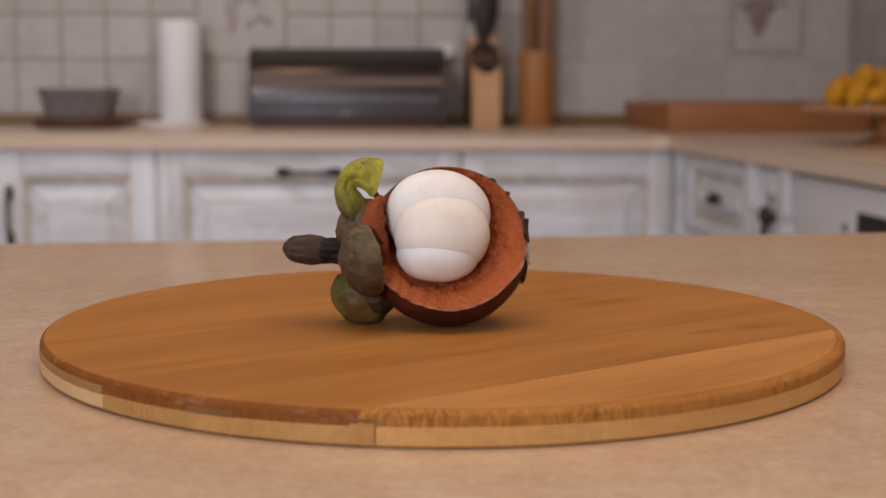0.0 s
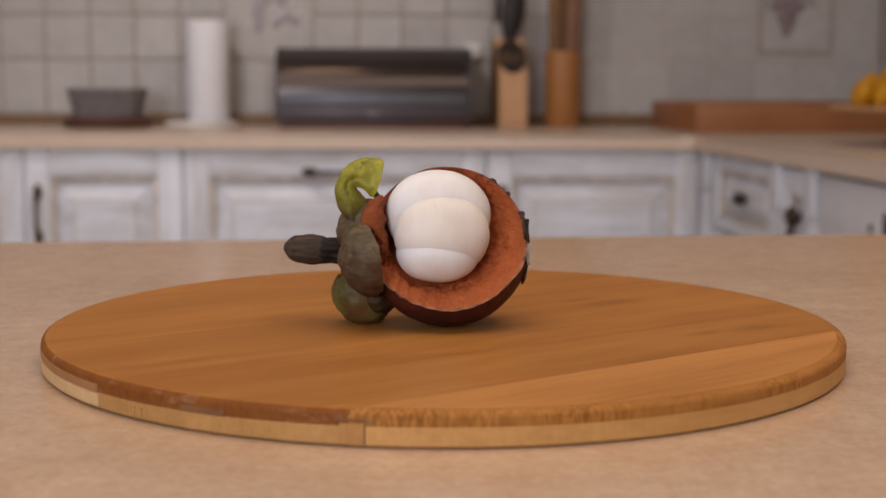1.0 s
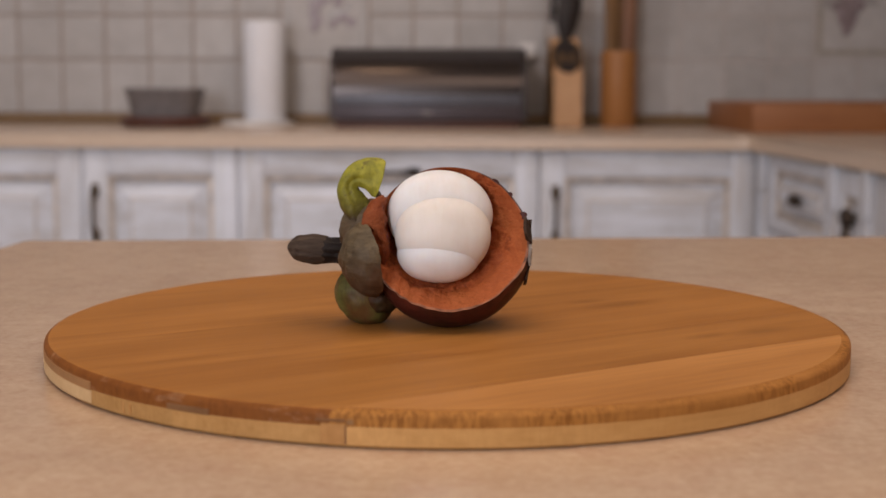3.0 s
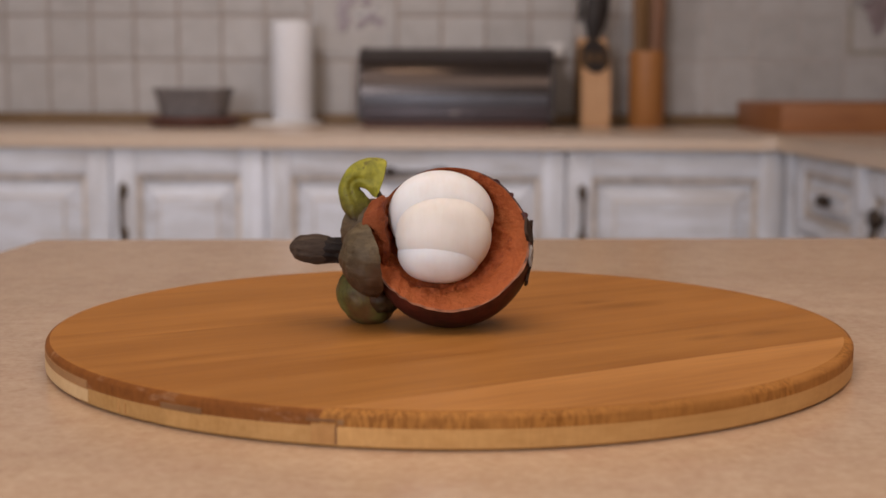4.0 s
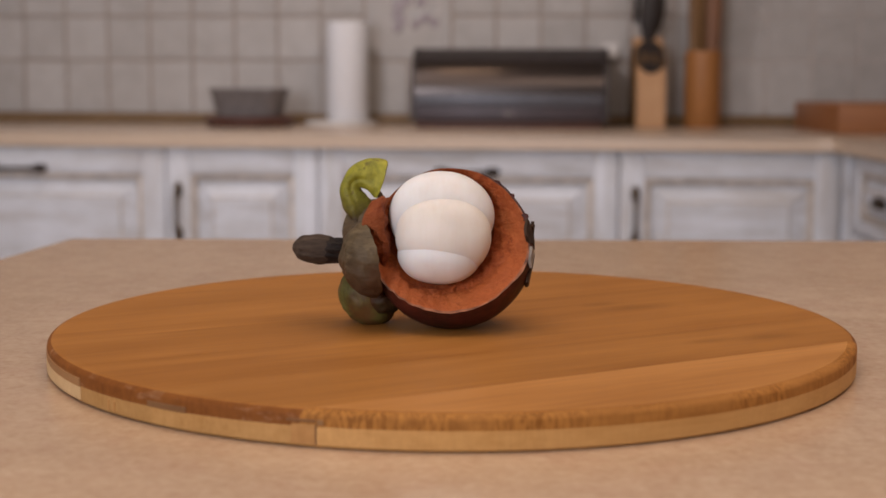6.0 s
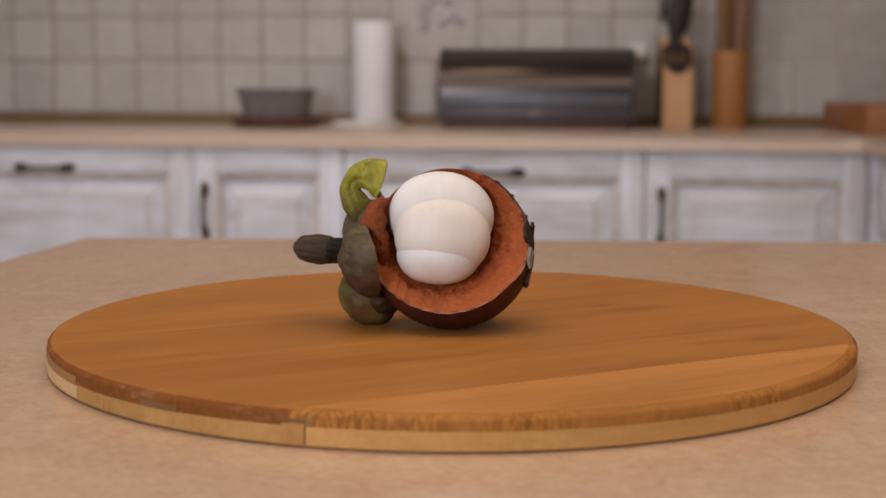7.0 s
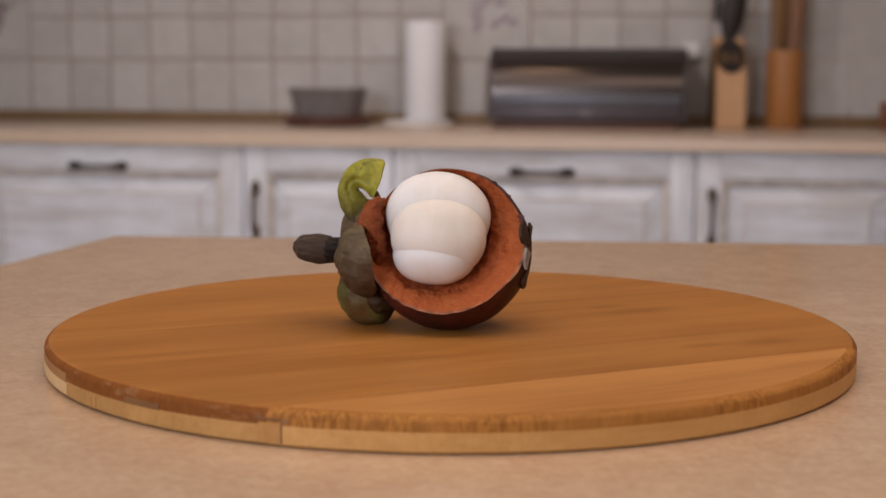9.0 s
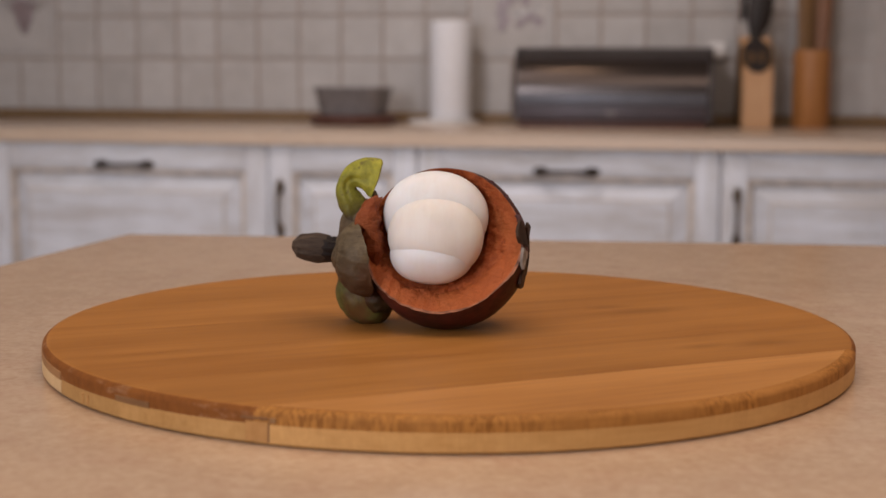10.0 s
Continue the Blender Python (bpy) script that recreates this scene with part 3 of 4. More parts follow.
def side_unit(kind, s0, s1):
    w = (s1 - s0) / 2
    x, y = side_place((s0 + s1) / 2)
    label = "whitewashed cabinet with a drawer and a dark oval knob" if kind == "drawer" else "narrow whitewashed cabinet with a dark drop pull"
    unit = thing("base_cabinet", x, y, 0, label, "cabinet", "cabinets along the side wall", turn=SIDE_TURN)
    part("carcass", box_bm(-w - 0.012, w + 0.012, 0.001, 0.36, 0.10, 0.861, 0.001), M["white_v"], unit)
    part("plinth", box_bm(-w, w, 0.05, 0.07, 0.0, 0.0995), M["white_h"], unit)
    if kind == "drawer":
        for a, b in ((0.722, 0.857), (0.420, 0.718), (0.115, 0.416)):
            d = front(unit, "drawer_front", -w, w, a, b, "", rail=0.024, stile=0.030, slope=0.020, label="whitewashed drawer front with a dark knob")
            part("knob", cup_knob_bm(0.025, 0.0115), M["bronze"], d, "dark bronze oval knob").matrix_basis = pose(0.016, -0.016, (a + b) / 2)
    else:
        d = front(unit, "door", -w, w, 0.115, 0.857, "", rail=0.040, stile=0.024, slope=0.018, label="narrow whitewashed door with a dark drop pull")
        part("knob", cup_knob_bm(0.019, 0.016), M["bronze"], d, "dark bronze plate").matrix_basis = pose(0.016, -0.016, 0.786)
        part("drop_pull", tube_bm([(0.020, -0.034, 0.780), (0.023, -0.038, 0.755), (0.026, -0.036, 0.715)], [0.004, 0.0055, 0.0075], 12), M["bronze"], d, "dark bronze drop pull")
    return unit


def side_post(along, label):
    x, y = side_place(along)
    post = thing("cabinet_post", x, y, 0, label, "post", "turned posts of the side cabinets", turn=SIDE_TURN)
    part("block", box_bm(-0.015, 0.015, -0.026, 0.0, 0.0, 0.14, 0.002), M["white_v"], post)
    bm = lathe_bm([(0.0, 0.1405), (0.014, 0.1405), (0.0155, 0.155), (0.010, 0.170), (0.0125, 0.20), (0.0135, 0.45), (0.0115, 0.70), (0.0095, 0.745), (0.0150, 0.762), (0.0100, 0.778), (0.0140, 0.7895), (0.0, 0.7895)], 20, None, (0, -0.014, 0))
    part("turned_shaft", bm, M["white_v"], post)
    part("block", box_bm(-0.016, 0.016, -0.029, 0.0, 0.790, 0.862, 0.002), M["white_v"], post)


side_unit("drawer", 0.012, 0.352)
side_unit("door", 0.390, 0.502)
side_post(0.371, "whitewashed turned post between two cabinets")
side_post(0.521, "whitewashed turned post beside the dishwasher")
side_post(-0.030, "whitewashed turned post in the corner of the cabinets")
filler = thing("corner_filler", 0, 0, 0, "whitewashed corner board between the cabinet runs", "cabinet")
part("panel", box_bm(0.541, 0.562, FACE - 0.018, FACE + 0.02, 0.0, 0.862, 0.003), M["white_v"], filler)
x, y = side_place(0.86)
washer = thing("dishwasher", x, y, 0, "white built-in dishwasher with a black display", "dishwasher", turn=SIDE_TURN)
part("body", box_bm(-0.318, 0.29, 0.0, 0.34, 0.10, 0.862, 0.003), M["appliance"], washer)
part("door", box_bm(-0.318, 0.29, -0.020, -0.001, 0.11, 0.857, 0.006), M["appliance"], washer, "smooth white enamel door")
part("display", box_bm(-0.082, 0.09, -0.0215, -0.0195, 0.776, 0.822, 0.0008), M["black"], washer, "black display panel")
part("button", lathe_bm([(0, 0.003), (0.006, 0.003), (0.007, 0.0), (0, 0.0)], 18), M["grey_dish"], washer, "small grey button").matrix_basis = pose(-0.122, -0.0195, 0.797, 90, 0, 0)
part("plinth", box_bm(-0.31, 0.29, 0.04, 0.06, 0.0, 0.0995), M["appliance"], washer)


# ---- things on the worktop ----
def dish():
    ob = thing("serving_dish", -0.661, 2.500, SIDE_TOP, "grey flared dish on a red-brown wooden base", "dish")
    bm = bmesh.new()
    loops = []
    for w, d, z in ((0.060, 0.045, 0.0225), (0.068, 0.053, 0.0225), (0.079, 0.062, 0.071), (0.083, 0.066, 0.077), (0.083, 0.066, 0.082), (0.078, 0.061, 0.082), (0.072, 0.055, 0.069), (0.064, 0.048, 0.034), (0.0, 0.0, 0.033)):
        ring = []
        for i in range(40):
            a = 2 * math.pi * i / 40
            c, s = math.cos(a), math.sin(a)
            q = (abs(c) ** 4 + abs(s) ** 4) ** -0.25
            ring.append(bm.verts.new((w * c * q, d * s * q, z)))
        loops.append(ring)
    for a, b in zip(loops, loops[1:]):
        for i in range(40):
            bm.faces.new((a[i], a[(i + 1) % 40], b[(i + 1) % 40], b[i]))
    bm.faces.new(loops[0][::-1])
    bmesh.ops.remove_doubles(bm, verts=bm.verts, dist=1e-5)
    part("dish", bm, M["grey_dish"], ob)
    part("base", lathe_bm([(0, 0), (0.088, 0), (0.096, 0.006), (0.097, 0.015), (0.090, 0.022), (0, 0.022)], 44), M["mahogany"], ob, "red-brown wooden base")


dish()

holder = thing("paper_towel_holder", -0.459, 2.585, SIDE_TOP, "white paper towel roll on a round holder", "paper towel")
part("base", lathe_bm([(0, 0), (0.078, 0), (0.081, 0.004), (0.078, 0.010), (0.03, 0.012), (0, 0.012)], 44, None, (-0.016, 0, 0)), M["plastic"], holder, "round white base")
part("rod", lathe_bm([(0, 0.012), (0.008, 0.012), (0.008, 0.229), (0.0, 0.231)], 16), M["plastic"], holder)
bm = lathe_bm([(0.018, 0.0125), (0.044, 0.0125), (0.0455, 0.016), (0.0455, 0.224), (0.044, 0.2275), (0.018, 0.2275), (0.018, 0.0125)], 60)
part("roll", bm, M["paper"], holder, "white paper towel roll")


def bread_bin():
    ob = thing("bread_bin", -0.095, 2.555, SIDE_TOP, "dark brushed steel roll-top bread bin", "bread bin")
    W2 = 0.2075
    # side outline in (y, z): flat foot, upright front lip, curved roll top, flat back
    out = [(0.105, 0.0165), (0.105, 0.150), (0.098, 0.164), (0.085, 0.169), (0.02, 0.169)]
    for i in range(13):
        a = radians(90 + 90 * i / 12)
        out.append((-0.005 + 0.105 * math.cos(a), 0.076 + 0.093 * math.sin(a)))
    out += [(-0.110, 0.062), (-0.110, 0.0165)]
    bm = bmesh.new()
    a = [bm.verts.new((-W2 + 0.008, y, z)) for y, z in out]
    b = [bm.verts.new((W2 - 0.008, y, z)) for y, z in out]
    n = len(out)
    for i in range(n):
        bm.faces.new((a[i], a[(i + 1) % n], b[(i + 1) % n], b[i]))
    bm.normal_update()
    for f in bm.faces:
        # top faces get a darker colour in place of a dark reflection
        f.material_index = 1 if max(v.co.z for v in f.verts) > 0.146 else 0
    part("body", bm, [M["bread"], M["bread_dark"]], ob, "dark brushed steel roll cover", sharp=30)
    for s in (-1, 1):
        bm = bmesh.new()
        x0, x1 = sorted((s * W2, s * (W2 - 0.009)))
        big = [(0.0 + (y - 0.0) * 1.012, 0.092 + (z - 0.092) * 1.02) for y, z in out]
        p = [bm.verts.new((x0, y, z)) for y, z in big]
        q = [bm.verts.new((x1, y, z)) for y, z in big]
        bm.faces.new(p)
        bm.faces.new(q[::-1])
        for i in range(n):
            bm.faces.new((p[i], p[(i + 1) % n], q[(i + 1) % n], q[i]))
        part("end_cap", bm, M["bread_dark"], ob, "dark end cap", sharp=30)
    part("foot", box_bm(-W2 + 0.012, W2 - 0.012, -0.106, 0.100, 0.0, 0.0145, 0.001), M["mahogany"], ob, "recessed dark reddish foot")
    # reflected window light is put into the lip's paler blue
    part("handle_lip", box_bm(-W2 + 0.012, W2 - 0.012, -0.1165, -0.1105, 0.047, 0.071, 0.002), M["bread_lip"], ob, "steel lip coloured like reflected window light")
    part("lower_front", box_bm(-W2 + 0.011, W2 - 0.011, -0.1135, -0.1102, 0.0170, 0.0465, 0.001), M["bread_low"], ob, "dark lower front")
    part("badge", box_bm(-0.012, 0.012, -0.1150, -0.1137, 0.028, 0.036, 0.0005), M["grey_dish"], ob, "small grey badge")


bread_bin()


def knife_block():
    ob = thing("knife_block", 0.199, 2.565, SIDE_TOP, "pale wooden knife block with black-handled knives", "knife block", turn=7)
    bm = bmesh.new()
    prof = [(-0.045, 0.0), (-0.045, 0.110), (0.010, 0.193), (0.055, 0.193), (0.055, 0.0)]
    a = [bm.verts.new((-0.032, y, z)) for y, z in prof]
    b = [bm.verts.new((0.032, y, z)) for y, z in prof]
    bm.faces.new(a)
    bm.faces.new(b[::-1])
    for i in range(5):
        bm.faces.new((a[i], a[(i + 1) % 5], b[(i + 1) % 5], b[i]))
    bmesh.ops.bevel(bm, geom=list(bm.edges), offset=0.003, segments=2, affect="EDGES")
    bm.normal_update()
    for f in bm.faces:
        f.material_index = 1 if abs(f.normal.x) > 0.8 or f.normal.z > 0.3 else 0
    part("block", bm, [M["pale_wood"], M["spoon_wood"]], ob, "pale beech block with darker sides")
    for s in (-1, 1):
        ear = box_bm(-0.006, 0.006, -0.004, 0.004, -0.026, 0.026, 0.003)
        bmesh.ops.transform(ear, verts=ear.verts, matrix=pose(s * 0.0270, -0.0195, 0.1520, -33.5, 0, 0))
        part("ear", ear, M["spoon_wood"], ob, "darker honey-coloured wooden ear")
    bm = lathe_bm([(0, 0), (0.0235, 0), (0.0245, 0.003), (0.0225, 0.008), (0, 0.008)], 28)
    bmesh.ops.transform(bm, verts=bm.verts, matrix=pose(0, -0.0168, 0.1512, 56.5, 0, 0) @ Matrix.Diagonal((1.24, 1.80, 1, 1)))
    plate = part("slot_plate", bm, M["knife_black"], ob, "black slotted insert")
    for dx in (-0.011, 0.009):
        bm = box_bm(-0.0035, 0.0035, -0.014, 0.010, 0.0078, 0.0092, 0.0006)
        bmesh.ops.transform(bm, verts=bm.verts, matrix=pose(0, -0.0168, 0.1512, 56.5, 0, 0) @ Matrix.Translation((dx, -0.006, 0)))
        part("slot_insert", bm, M["spoon_wood"], plate, "brown wooden strip of the insert")
    for x, y, z, lean, tilt, shape in ((0.001, 0.012, 0.190, -3, 8, ((-0.012, 0.0120), (0.014, 0.0170), (0.030, 0.0240), (0.060, 0.0270), (0.10, 0.0255), (0.128, 0.0160))),
                                       (-0.0245, 0.030, 0.226, -2, 3, ((0.0, 0.0050), (0.012, 0.0068), (0.06, 0.0072), (0.10, 0.0060)))):
        k = new("knife")
        k.empty_display_size = 0.02
        k.parent = ob
        k.matrix_basis = pose(x, y, z, lean, tilt, 0)
        bm = tube_bm([(0, 0, u) for u, _ in shape], [r for _, r in shape], 16)
        bmesh.ops.scale(bm, verts=bm.verts, vec=(1.0, 0.55, 1.0))
        part("handle", bm, M["knife_black"], k, "black riveted handle")
        part("blade", box_bm(-0.006, 0.006, -0.001, 0.001, -0.06, -0.0002), M["steel"], k, "steel blade")
    part("sharpening_steel", tube_bm([(-0.008, 0.036, 0.185), (-0.004, 0.034, 0.26), (0.0, 0.032, 0.33)], [0.004, 0.0042, 0.003], 12), M["steel"], ob, "polished sharpening steel")


knife_block()


def utensil_jar():
    ob = thing("utensil_jar", 0.318, 2.590, SIDE_TOP, "honey-coloured wooden jar holding wooden utensils", "utensil jar")
    part("jar", lathe_bm([(0, 0), (0.037, 0), (0.0395, 0.003), (0.0395, 0.160), (0.038, 0.165), (0.035, 0.165), (0.034, 0.161), (0.032, 0.012), (0, 0.012)], 40), M["warm_wood"], ob, "turned wooden jar")
    return ob


utensil_jar()


def spatula(x, y, lean, tilt, turn, width, thick, length, material, label):
    """A flat wooden turner: a straight handle that widens into a blade at the top."""
    bm = bmesh.new()
    rows = []
    for u, k in ((0.0, 0.92), (0.5, 0.97), (0.86, 1.0), (0.91, 1.25), (0.96, 1.6), (1.0, 1.5)):
        w, d = width * k / 2, thick * (1.0 if u < 0.9 else 0.7) / 2
        rows.append([bm.verts.new((w * math.copysign(abs(math.cos(a)) ** 0.6, math.cos(a)), d * math.copysign(abs(math.sin(a)) ** 0.6, math.sin(a)), length * u)) for a in (2 * math.pi * i / 16 for i in range(16))])
    for p, q in zip(rows, rows[1:]):
        for i in range(16):
            bm.faces.new((p[i], p[(i + 1) % 16], q[(i + 1) % 16], q[i]))
    bm.faces.new(rows[0][::-1])
    bm.faces.new(rows[-1])
    solid("wooden_spatula", bm, material, label, "spatula", m=pose(0.318 + x, 2.590 + y, SIDE_TOP + 0.0135, lean, tilt, turn))


spatula(-0.0135, -0.005, 0, -1.4, 5, 0.0310, 0.010, 0.36, M["spoon_wood"], "dark brown wooden spatula standing in the utensil jar")
spatula(0.0140, -0.007, 0, 1.6, -6, 0.0300, 0.010, 0.37, M["spoon_red"], "reddish wooden spatula standing in the utensil jar")
spatula(0.001, 0.012, 1, 0.3, 2, 0.0340, 0.010, 0.38, M["spoon_wood"], "dark brown wooden spatula at the back of the utensil jar")

socket = thing("wall_socket", 0.122, BACK - 0.0085, 1.055, "white wall socket on the tiles", "socket")
part("plate", box_bm(-0.018, 0.018, -0.009, 0.0, -0.018, 0.018, 0.004), M["plastic"], socket)
bm = lathe_bm([(0, -0.0), (0.014, 0.0), (0.016, 0.003), (0.0, 0.003)], 24)
bmesh.ops.transform(bm, verts=bm.verts, matrix=pose(0, -0.009, 0, 90, 0, 0))
part("insert", bm, M["plastic"], socket)


def tray():
    ob = thing("wooden_tray", 0.520, 2.615, SIDE_TOP, "shallow orange-brown wooden tray in the corner of the worktop", "tray", turn=5)
    x, y, h, t = 0.42, -0.35, 0.057, 0.014
    part("bottom", box_bm(t, x - t, y + t, -t, 0.0, 0.010), M["tray_wood"], ob)
    for q in ((0, x, y, y + t), (0, x, -t, 0), (0, t, y + t, -t), (x - t, x, y + t, -t)):
        part("side", box_bm(*q, 0.0, h, 0.0025), M["tray_wood"], ob)


tray()

stand = thing("fruit_stand", 0.795, 1.720, SIDE_TOP, "round wooden fruit stand on a foot", "fruit stand")
part("plate", lathe_bm([(0, 0.051), (0.10, 0.051), (0.136, 0.057), (0.140, 0.061), (0.137, 0.064), (0.09, 0.061), (0, 0.060)], 48), M["pale_wood"], stand, "round wooden plate")
part("foot", lathe_bm([(0, 0), (0.052, 0), (0.050, 0.007), (0.026, 0.014), (0.022, 0.045), (0.036, 0.0508), (0, 0.0508)], 36), M["warm_wood"], stand, "turned wooden foot")


def lemon_bm():
    pr = [(0.0, -0.036), (0.004, -0.034), (0.008, -0.029)]
    pr += [(0.0245 * math.sin(a) ** 0.9 + 0.001, -0.029 * math.cos(a)) for a in (0.42 + 2.3 * i / 10 for i in range(11))]
    pr += [(0.007, 0.030), (0.004, 0.034), (0.0, 0.035)]
    bm = lathe_bm(pr, 24)
    for v in bm.verts:
        v.co += v.co.normalized() * wobble(v.co, 60, 0.0012)
    return bm


lemon_mesh = mesh_of("lemon", lemon_bm(), M["lemon"])
for x, y, z, rx, ry, rz, k in ((-0.066, -0.026, 0.0840, 20, 12, 20, 0.80), (-0.036, -0.050, 0.0820, 30, -8, 70, 0.76), (0.000, -0.058, 0.0820, 78, 20, 110, 0.72), (-0.042, -0.002, 0.0880, 8, 10, 150, 0.86),
                               (-0.012, -0.012, 0.1020, 24, -14, 40, 0.92), (0.030, -0.034, 0.0860, 35, 16, 100, 0.84), (0.026, 0.012, 0.0960, 12, -10, 30, 0.90), (0.062, -0.012, 0.0840, 60, 0, 60, 0.80), (-0.010, 0.034, 0.0880, 20, 6, 10, 0.84)):
    ob = new("lemon", lemon_mesh)
    ob.matrix_world = pose(0.757 + x * 0.9, 1.720 + y * 0.9, SIDE_TOP + z, rx, ry, rz) @ Matrix.Diagonal((k * 0.84, k * 0.84, k * 1.02, 1))
    tagged(ob, "ripe yellow lemon on the wooden fruit stand", "lemon", "lemons on the fruit stand")

cup = thing("espresso_cup", 0.705, 1.372, SIDE_TOP, "small white cup with a dark handle", "cup")
part("bowl", lathe_bm([(0, 0), (0.018, 0), (0.020, 0.003), (0.027, 0.026), (0.029, 0.044), (0.0275, 0.045), (0.025, 0.028), (0.016, 0.006), (0, 0.005)], 32), M["appliance"], cup)
part("handle", tube_bm([(-0.024, -0.008, 0.034), (-0.036, -0.014, 0.032), (-0.040, -0.016, 0.020), (-0.034, -0.013, 0.010), (-0.020, -0.007, 0.010)], 0.004, 10), M["black"], cup, "black handle")


# ---- the bamboo board ----
BR, BT = 0.140, 0.0104


def rim_height(d):
    """Height of the board's upper face, d in from the rim: a rounded shoulder."""
    if d >= 0.0030:
        return BT
    u = 1 - d / 0.0030
    return BT - 0.0019 * (1 - math.sqrt(max(0.0, 1 - u ** 2.2)))


JOINT_AT = -99.7
board = thing("cutting_board", 0.001, 0, WORK, "round two-tone bamboo cutting board on the island", "cutting board")
GRAIN = radians(35)
ca, sa = math.cos(GRAIN), math.sin(GRAIN)
SEAMS = [-BR, -0.0962, -0.055, -0.013, 0.029, 0.071, 0.113, BR]
INSET = [0.0, 0.00006, 0.0002, 0.0005, 0.0009, 0.0014, 0.0020, 0.0026, 0.0032, 0.006, 0.012]
TONES = [(1.18, 1.15), (0.93, 0.95), (0.99, 0.84), (0.96, 1.02), (1.0, 0.9), (0.95, 1.05), (1.0, 0.95)]
for (s0, s1), tone in zip(zip(SEAMS, SEAMS[1:]), TONES):
    tone, low_tone = tone
    n = 26
    gap = 0.00002
    rows = []
    for i in range(n + 1):
        u = i / n
        if s0 <= -BR + 1e-6:
            u = u ** 2
        elif s1 >= BR - 1e-6:
            u = 1 - (1 - u) ** 2
        s = s0 + gap + (s1 - s0 - 2 * gap) * u
        s = max(-BR * 0.99995, min(BR * 0.99995, s))
        far = math.sqrt(BR * BR - s * s)
        cut = []
        for d in INSET:
            q = (BR - d) ** 2 - s * s
            cut.append(math.sqrt(q) if q > 0 else 0.0)
        mid = [cut[-1] * k / 8 for k in range(7, -8, -1)]
        rows.append([(l, s) for l in cut + mid + [-c for c in cut[::-1]]])
    bm = bmesh.new()
    grid = []
    for row in rows:
        line = []
        for l, s in row:
            z = rim_height(max(0.0, BR - math.hypot(l, s)))
            line.append(bm.verts.new(((ca * l - sa * s), sa * l + ca * s, z)))
        grid.append(line)
    for a, b in zip(grid, grid[1:]):
        for i in range(len(a) - 1):
            f = bm.faces.new((a[i], a[i + 1], b[i + 1], b[i]))
            rr = max(math.hypot(v.co.x, v.co.y) for v in f.verts)
            f.material_index = 1 if rr > BR - (0.0027 if tone > 1.1 else 0.0013) else 0
    edge = [grid[0][i] for i in range(len(grid[0]))] + [g[-1] for g in grid[1:]] + grid[-1][-2::-1] + [g[0] for g in grid[-2:0:-1]]
    low = [(0.0, 0.0061, 1), (0.0, 0.0010, 2), (0.0007, 0.0003, 2), (0.0030, 0.0002, 2), (0.0036, 0.0, 2)]
    prev = edge
    for inset, z, mi in low:
        ring = []
        for v in edge:
            r = math.hypot(v.co.x, v.co.y)
            k = min(1.0, (BR - inset) / r)
            zz = z - 0.0010 * max(0.0, -v.co.x) / BR if z > 0.005 else z
            ring.append(bm.verts.new((v.co.x * k, v.co.y * k, min(zz, v.co.z - 0.0001))))
        for i in range(len(edge)):
            j = (i + 1) % len(edge)
            f = bm.faces.new((prev[i], prev[j], ring[j], ring[i]))
            f.material_index = mi
        prev = ring
    bm.faces.new(prev).material_index = 2
    bmesh.ops.remove_doubles(bm, verts=bm.verts, dist=1e-6)
    bmesh.ops.scale(bm, verts=bm.verts, vec=(1.0036, 1.0, 1.0))
    part("plank", bm, [M["bamboo"], M["bamboo_rim_front"] if tone > 1.1 else M["bamboo_rim"], M["filler"] if s0 == -0.013 else M["bamboo_pale"]], board, sharp=35).color = (tone, tone * (1.07 if tone > 1.1 else 1.01), tone * (1.3 if tone > 1.1 else 1.03), low_tone)


def edge_block(a0, a1, z0, z1, proud, material, label, tint=(1.0, 1.0, 1.0), low=0.98):
    """A short piece let into the rim, between two angles round the board."""
    bm = bmesh.new()
    cols = []
    n = max(4, int(abs(a1 - a0)))
    for i in range(n + 1):
        a = radians(a0 + (a1 - a0) * i / n)
        cols.append([bm.verts.new((r * math.cos(a) * 1.0036, r * math.sin(a), z)) for r, z in ((BR - 0.002, z0), (BR + proud, z0 + 0.0002), (BR + proud, z1 - 0.0003), (BR + proud - 0.0003, z1), (BR - 0.002, z1))])
    for p, q in zip(cols, cols[1:]):
        for k in range(5):
            bm.faces.new((p[k], p[(k + 1) % 5], q[(k + 1) % 5], q[k]))
    bm.faces.new(cols[0])
    bm.faces.new(cols[-1][::-1])
    ob = part("edge_block", bm, material, board, label)
    ob.color = (*tint, low)


edge_block(-102.6, JOINT_AT - 0.12, 0.0008, 0.0068, 0.00006, M["filler"], "pale filled block in the rim")
edge_block(-171.0, -137.4, 0.0010, 0.0050, 0.00022, M["cream"], "pale end block in the rim", low=1.0)
edge_block(-171.0, -137.6, 0.00505, 0.0078, 0.00022, M["rim_worn"], "greyed end block in the rim", (1.10, 1.06, 1.02))
edge_block(-122.6, -116.4, 0.0053, 0.0074, 0.00018, M["rim_worn"], "rubbed greyish patch of the rim", (0.70, 0.66, 0.66))
edge_block(-103.2, JOINT_AT - 0.12, 0.00685, 0.0080, 0.00018, M["rim_worn"], "rubbed greyish patch of the rim", (0.66, 0.58, 0.54))
for a in (-130.5, -129.2):
    edge_block(a, a + 0.4, 0.0012, 0.0046, 0.00018, M["filler"], "pale fibre in the rim")
edge_block(JOINT_AT + 0.10, JOINT_AT + 0.8, 0.0062, 0.0080, 0.00018, M["rim_worn"], "pale fibre beside the joint")
